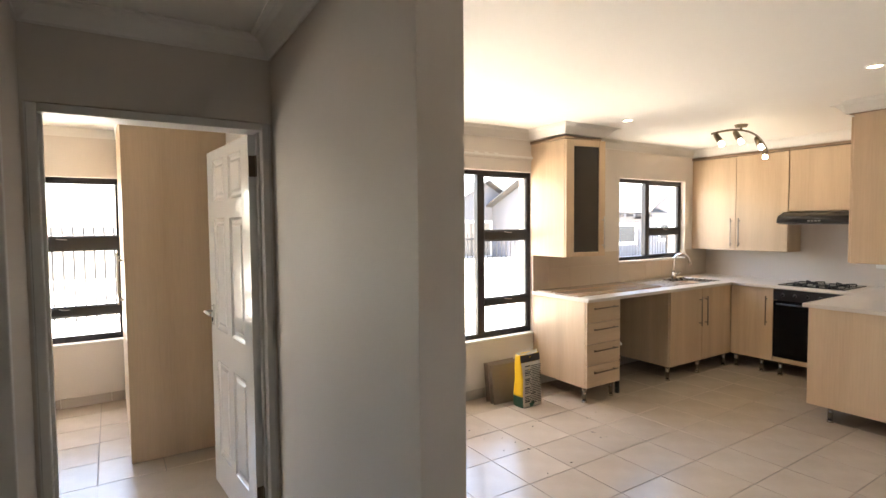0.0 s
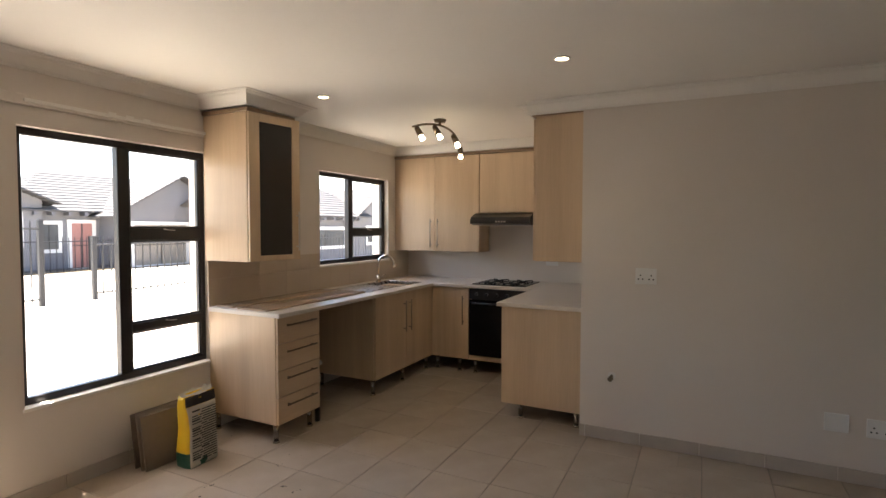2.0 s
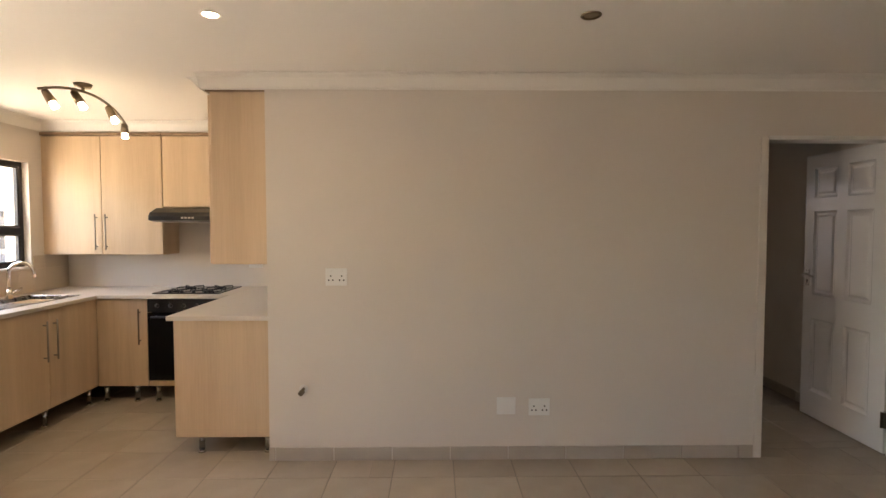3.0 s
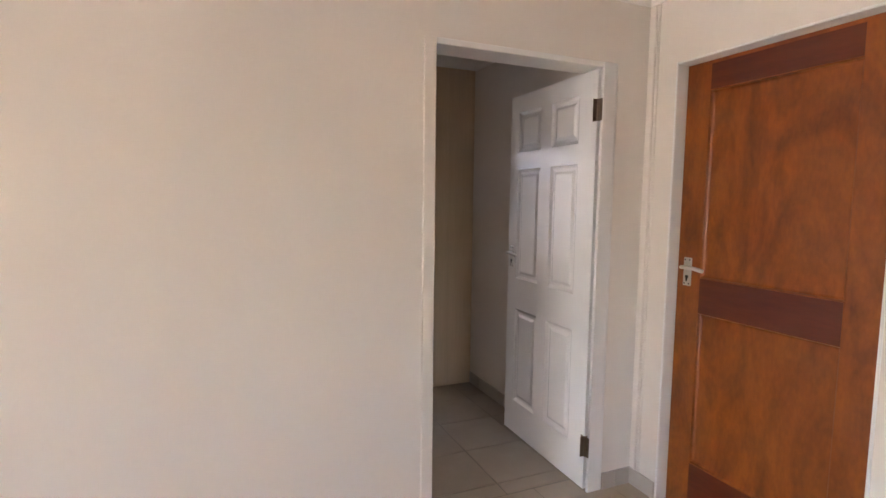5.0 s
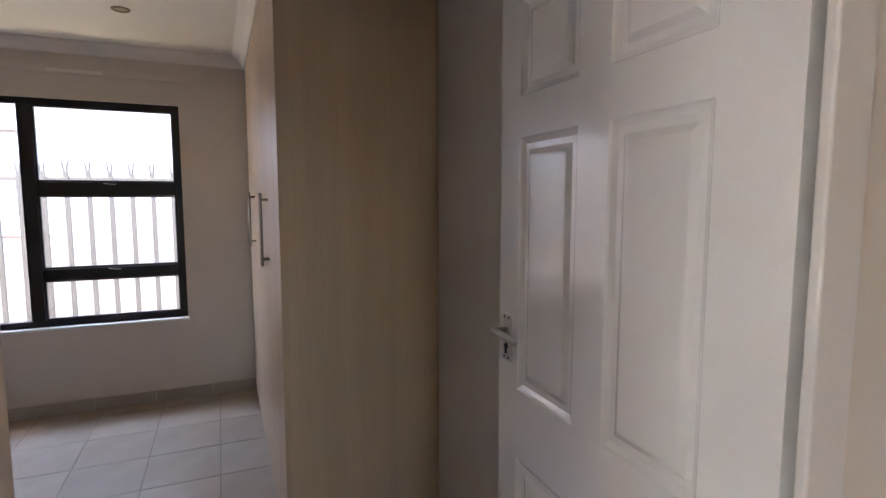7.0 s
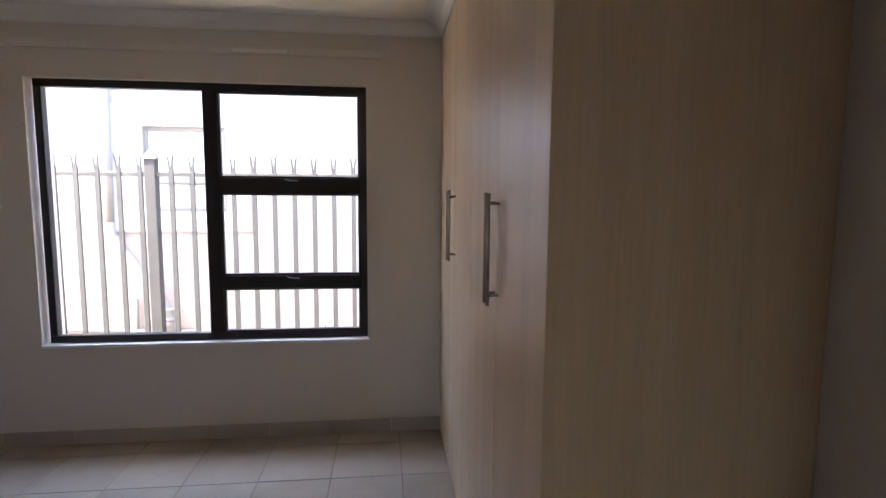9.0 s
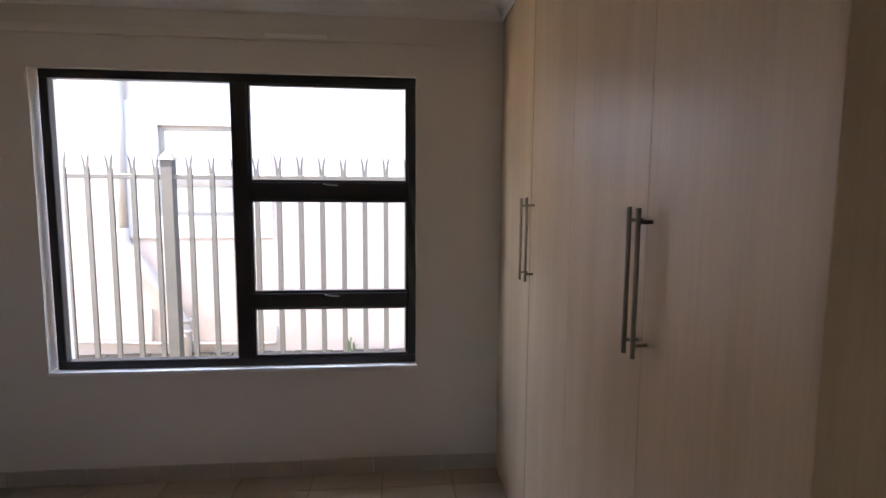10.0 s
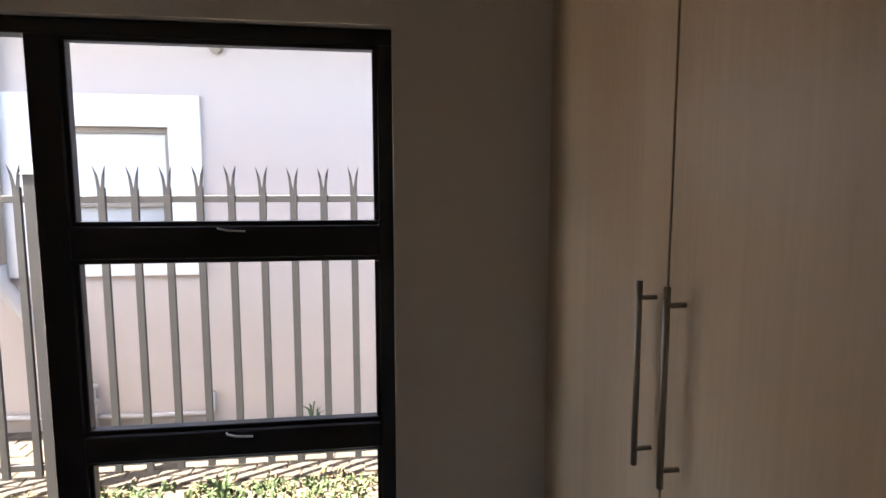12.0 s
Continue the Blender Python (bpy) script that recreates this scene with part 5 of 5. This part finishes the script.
rod(bm, (9.26, 24.8, 2.42), (9.26, 25.0, 2.42), 0.03)
part("lantern", bm, BLACKIRON, wl)
house("tiled_roof_house", "long grey plastered house with a tiled roof", pose(11.9, 25.6, -0.1, 0, 0, -3), 7.4, 7.5, 2.38, 4.0, [(0.9, 1.5, 0.75, 1.7, W_), (1.95, 2.7, 0.0, 1.75, REDDOOR), (3.5, 4.2, 1.1, 1.7, W_), (5.2, 6.9, 0.0, 1.65, TAUPE)], GREYWALL, 'x', 0.95, 3.0)
house("gable_wing", "grey gabled wing with a garage door", pose(14.95, 24.4, -0.1, 0, 0, 2), 5.7, 8, 2.25, 3.88, [(0.7, 3.2, 0.0, 1.7, TAUPE), (3.9, 4.7, 0.9, 1.65, W_)], GREYWALL, 'y', 0.0)
house("small_far_house", "pale grey small house with a gable", pose(19.0, 23.9, -0.1, 0, 0, 4), 4.6, 8, 2.35, 3.55, [(0.6, 1.6, 0.9, 1.7, W_), (2.0, 3.0, 0.9, 1.7, W_)], WHITETRIM, 'y', 0.0)
house("kitchen_side_house", "grey house with a tiled roof beyond the kitchen window", pose(17.9, 18.2, -0.1, 0, 0, -4), 4.6, 7.0, 2.25, 3.75, [(1.0, 3.4, 0.8, 1.5, W_)], GREYWALL, 'x', 0.95)
house("kitchen_side_wing", "grey gabled wing beyond the kitchen window", pose(21.75, 17.9, -0.1, 0, 0, -4), 4.2, 8, 2.1, 3.5, [(1.2, 2.6, 0.9, 1.55, W_)], GREYWALL, 'y', 0.0)

# ---- crumbs of mortar and dirt on the floor near the adhesive bag ----
rnd = random.Random(11)
bm = bmesh.new()
for _ in range(18):
    x_, y_, r_ = rnd.uniform(3.5, 4.75), rnd.triangular(4.9, 6.4, 5.9), rnd.uniform(0.002, 0.006)
    mm = Matrix.Translation((x_, y_, 0.0005 + r_ * 0.3)) @ Matrix.Rotation(rnd.uniform(0, 6.28), 4, 'Z') @ Matrix.Diagonal((rnd.uniform(0.8, 2.2), rnd.uniform(0.6, 1.2), 0.5, 1))
    bmesh.ops.create_icosphere(bm, subdivisions=1, radius=r_, matrix=mm)
for _ in range(4):
    x_, y_ = rnd.uniform(4.0, 4.6), rnd.triangular(5.2, 5.9, 5.6)
    for _k in range(4):
        r_ = rnd.uniform(0.003, 0.009)
        mm = Matrix.Translation((x_ + rnd.gauss(0, 0.016), y_ + rnd.gauss(0, 0.012), 0.0008)) @ Matrix.Rotation(rnd.uniform(0, 6.28), 4, 'Z') @ Matrix.Diagonal((1.6, 0.8, 0.10, 1))
        bmesh.ops.create_icosphere(bm, subdivisions=1, radius=r_, matrix=mm)
tagged(mesh_object("floor_crumbs", bm, CRUMB), "dark crumbs of dry mortar on the tiles", "debris", "", "stuff")

# ---- weeds and paving behind the bedroom ----
def tuft(bm, x, y, z, n, h, rnd):
    for _ in range(n):
        a = rnd.uniform(0, 2 * math.pi)
        l = h * rnd.uniform(0.4, 1.0)
        b = rnd.uniform(0.2, 0.9)
        w_ = rnd.uniform(0.004, 0.010)
        p = Vector((x + rnd.gauss(0, 0.03), y + rnd.gauss(0, 0.03), z))
        d = Vector((math.cos(a), math.sin(a), 0))
        s_ = Vector((-d.y, d.x, 0)) * w_
        q1 = p + d * l * b * 0.4 + Vector((0, 0, l * 0.7))
        q2 = p + d * l * b + Vector((0, 0, l * (1 - b * 0.3)))
        v = [bm.verts.new(t_) for t_ in (p - s_, p + s_, q1 + s_ * 1.2, q1 - s_ * 1.2, q2)]
        bm.faces.new((v[0], v[1], v[2], v[3]))
        bm.faces.new((v[3], v[2], v[4]))


rnd = random.Random(5)
bm = bmesh.new()
for _ in range(150):
    tuft(bm, rnd.uniform(10.55, 11.40), rnd.gauss(1.70, 0.40), GZ, 9, 0.075, rnd)
for _ in range(70):
    tuft(bm, rnd.uniform(10.7, 11.4), rnd.gauss(2.65, 0.20), GZ, 10, 0.06, rnd)
tuft(bm, 11.25, 2.05, GZ, 22, 0.20, rnd)
tuft(bm, 12.28, 1.62, GZ, 10, 0.22, rnd)
tagged(mesh_object("weeds", bm, LEAF), "green weeds growing by the fence", "weeds", "", "stuff")
bm = bmesh.new()
for _ in range(420):
    tuft(bm, rnd.uniform(10.3, 11.45), rnd.uniform(-0.5, 5.0), GZ, 9, 0.065, rnd)
tagged(mesh_object("dry_grass", bm, STRAW), "thin dry grass on the ground", "grass", "", "stuff")
bm = bmesh.new()
for _ in range(260):
    x_, y_, r_ = rnd.uniform(10.0, 11.4), rnd.uniform(-0.5, 5.0), rnd.uniform(0.008, 0.03)
    bmesh.ops.create_icosphere(bm, subdivisions=1, radius=r_, matrix=Matrix.Translation((x_, y_, GZ + r_ * 0.3)) @ Matrix.Diagonal((1, rnd.uniform(0.6, 1.3), 0.6, 1)))
tagged(mesh_object("pebbles", bm, PAVE), "loose stones and rubble on the ground", "stones", "", "stuff")
bm = bmesh.new()
quadbox(bm, 11.46, 12.36, -1.0, 6.2, GZ - 0.05, GZ + 0.004)
paving = structure("pavement", bm, DIRT, "strip of sandy concrete pavers by the neighbour's wall", "paving")


def slab_mesh(name, w, h, t, mat, r=0.0025):
    """A flat piece from the origin, w by h, t thick, with its upper edges eased."""
    v = [(0, 0, -t), (w, 0, -t), (w, h, -t), (0, h, -t), (0, 0, -r), (w, 0, -r), (w, h, -r), (0, h, -r), (r, r, 0), (w - r, r, 0), (w - r, h - r, 0), (r, h - r, 0)]
    f = [(0, 1, 5, 4), (1, 2, 6, 5), (2, 3, 7, 6), (3, 0, 4, 7), (4, 5, 9, 8), (5, 6, 10, 9), (6, 7, 11, 10), (7, 4, 8, 11), (8, 9, 10, 11), (3, 2, 1, 0)]
    me = bpy.data.meshes.new(name)
    me.from_pydata(v, [], f)
    me.materials.append(mat)
    return me


CACHE = {}


def piece(name, w, h, t, mat, parent, m, r=0.0025):
    key = (name, round(w, 3), round(h, 3), mat.name)
    if key not in CACHE:
        CACHE[key] = slab_mesh(name, w, h, t, mat, r)
    ob = new(name, CACHE[key])
    ob.parent = parent
    if parent in BASE:
        ob.matrix_parent_inverse = BASE[parent].inverted()
    ob.matrix_basis = m
    return ob


rp = random.Random(11)
for i in range(9):
    for j in range(27):
        x0 = 11.465 + i * 0.1005
        y0 = 0.2 + j * 0.203 + (0.1 if i % 2 else 0)
        piece("paver", 0.096, 0.196, 0.04, PAVE, paving, pose(x0, y0, GZ + 0.016 + rp.uniform(-0.004, 0.004), rp.uniform(-1, 1), rp.uniform(-1, 1), rp.uniform(-0.6, 0.6)), 0.006)

# ---- floor tiles ----
P, J = 0.3705, 0.005


def lay_tiles(parent, rects, ox, oy, near, seed):
    """Tiles of pitch P clipped to rooms; those that near() picks are pieces of their own, the rest one mesh."""
    rr = random.Random(seed)
    verts, faces = [], []
    X0, X1 = min(r_[0] for r_ in rects), max(r_[1] for r_ in rects)
    Y0, Y1 = min(r_[2] for r_ in rects), max(r_[3] for r_ in rects)
    for i in range(math.floor((X0 - ox) / P), math.ceil((X1 - ox) / P)):
        for j in range(math.floor((Y0 - oy) / P), math.ceil((Y1 - oy) / P)):
            a0, a1, b0, b1 = ox + i * P + J / 2, ox + (i + 1) * P - J / 2, oy + j * P + J / 2, oy + (j + 1) * P - J / 2
            cuts = []
            for r_ in rects:
                c0, c1, d0, d1 = max(a0, r_[0]), min(a1, r_[1]), max(b0, r_[2]), min(b1, r_[3])
                if c1 - c0 > 0.008 and d1 - d0 > 0.008:
                    cuts.append((c0, c1, d0, d1))
            if sum((q[1] - q[0]) * (q[3] - q[2]) for q in cuts) > 0.99 * (a1 - a0) * (b1 - b0):
                cuts = [(a0, a1, b0, b1)]
            for c0, c1, d0, d1 in cuts:
                z = rr.uniform(-0.0006, 0.0006)
                if near((c0 + c1) / 2, (d0 + d1) / 2):
                    piece("floor_tile", c1 - c0, d1 - d0, 0.003, TILE, parent, Matrix.Translation((c0, d0, z)), 0.0016)
                    continue
                k = len(verts)
                verts += [(c0, d0, z), (c1, d0, z), (c1, d1, z), (c0, d1, z), (c0, d0, -0.003), (c1, d0, -0.003), (c1, d1, -0.003), (c0, d1, -0.003)]
                faces += [(k, k + 1, k + 2, k + 3), (k, k + 4, k + 5, k + 1), (k + 1, k + 5, k + 6, k + 2), (k + 2, k + 6, k + 7, k + 3), (k + 3, k + 7, k + 4, k)]
    if verts:
        me = bpy.data.meshes.new("floor_tiles_rest")
        me.from_pydata(verts, [], faces)
        me.materials.append(TILE)
        ob = new("floor_tiles_rest", me)
        ob.parent = parent
        tagged(ob, "", "", "", "stuff")


lay_tiles(floor_living, [(-0.38, GX, SY, 3.45), (PX0, GX, 3.45, NY), (GX, KX, KY, NY), (2.46, 3.21, NY, NY + 0.21), (GX, GX + 0.14, 0.132, 0.990), (1.152, 1.985, PY, PY + 0.12)], 3.446 - 20 * P, 1.09 - 12 * P,
          lambda x, y: (2.1 < x < 7.1 and y > 3.4) or (3.9 < x and -0.2 < y <= 3.4), 1)
lay_tiles(floor_bedroom, [(GX + 0.14, BX, -0.036, BN)], 9.108 - 12 * P, 0.868 - 4 * P, lambda x, y: y > 0.5 or x < 7.6, 2)
lay_tiles(floor_small, [(-0.38, 2.10, NY + 0.2, 8.36), (-0.38, 1.97, PY + 0.12, NY + 0.2)], 1.26 - 8 * P, 6.60 - 5 * P, lambda x, y: x > 0.3, 3)


# ---- skirting tiles ----
def skirting(name, label, runs):
    """Runs of (x0, y0, x1, y1, offset): tiles along a wall foot, standing out to the left of the way."""
    b = new(name)
    tagged(b, label, "skirting", "", "structure")
    for x0, y0, x1, y1, off in runs:
        L = math.hypot(x1 - x0, y1 - y0)
        ang = math.degrees(math.atan2(y1 - y0, x1 - x0))
        s = -((P - off) % P)
        while s < L - 0.01:
            a, c_ = max(s, 0), min(s + P - 0.004, L)
            if c_ - a > 0.01:
                m = pose(x0, y0, 0, 0, 0, ang) @ Matrix.Translation((c_, 0.0095, 0.0005)) @ Matrix(((-1, 0, 0, 0), (0, 0, 1, 0), (0, 1, 0, 0), (0, 0, 0, 1)))
                piece("skirting_tile", c_ - a, 0.084, 0.009, SKIRT, b, m, 0.002)
            s += P
    return b


skirting("baseboard_living", "beige tile skirting round the living room", [
    (GX, 1.011, GX, KY, 0.098), (GX, SY, GX, 0.045, 0.1), (5.737, SY, GX, SY, 0.0), (-0.38, SY, 4.862, SY, 0.2), (4.70, NY, 3.275, NY, 0.18),
    (2.405, NY, 2.215, NY, 0.0), (2.207, NY, 2.119, 3.95, 0.1), (2.118, 3.937, 1.986, 3.941, 0.0), (1.986, 3.97, 2.034, 5.38, 0.2), (PX0, 4.05, PX0, 3.46, 0.1), (PX0, 5.39, PX0, 4.92, 0.1)])
skirting("baseboard_bedroom", "beige tile skirting round the bedroom", [
    (BX, 0.60, BX, BN, 0.318), (GX + 0.15, -0.036, 7.535, -0.036, 0.2), (GX + 0.14, BN, GX + 0.14, 0.985, 0.1), (BX, BN, GX + 0.14, BN, 0.1)])
skirting("baseboard_small_bedroom", "beige tile skirting in the small bedroom", [(1.44, 8.36, -0.38, 8.36, 0.1)])

# ---- splashback tiles ----
sb = new("splashback")
tagged(sb, "beige tiled splashback above the worktop", "splashback", "", "structure")


def splash(org, ang, length, bands, off=0.0):
    """Tiles on a wall from org along ang; bands: (s0, s1, z1)."""
    TW, TH = 0.30, 0.20
    for s0, s1, z1 in bands:
        s = s0 - (s0 + off) % TW
        while s < s1 - 0.005:
            a, b = max(s, s0) + 0.0006, min(s + TW, s1) - 0.0006
            z = W1 + 0.002
            while z < z1 - 0.01:
                zt = min(z + TH, z1)
                if b - a > 0.008:
                    m = pose(org[0], org[1], 0, 0, 0, ang) @ Matrix.Translation((b, 0.0075, z)) @ Matrix(((-1, 0, 0, 0), (0, 0, 1, 0), (0, 1, 0, 0), (0, 0, 0, 1)))
                    piece("wall_tile", b - a, zt - z - 0.0012, 0.007, SPLASH, sb, m, 0.0005)
                z = zt
            s += TW


splash((KX, NY), 180, 2.92, [(0.0, 0.43, 1.235), (0.43, 1.66, 1.120), (1.66, 2.90, 1.258)])
splash((KX, NY - 0.01), -90, 2.46, [(0.0, 1.06, 1.233), (1.06, 1.68, 1.525), (1.68, 2.07, 1.655)])
splash((5.96, KY), 0, 1.69, [(0.0, 1.69, 1.248)])
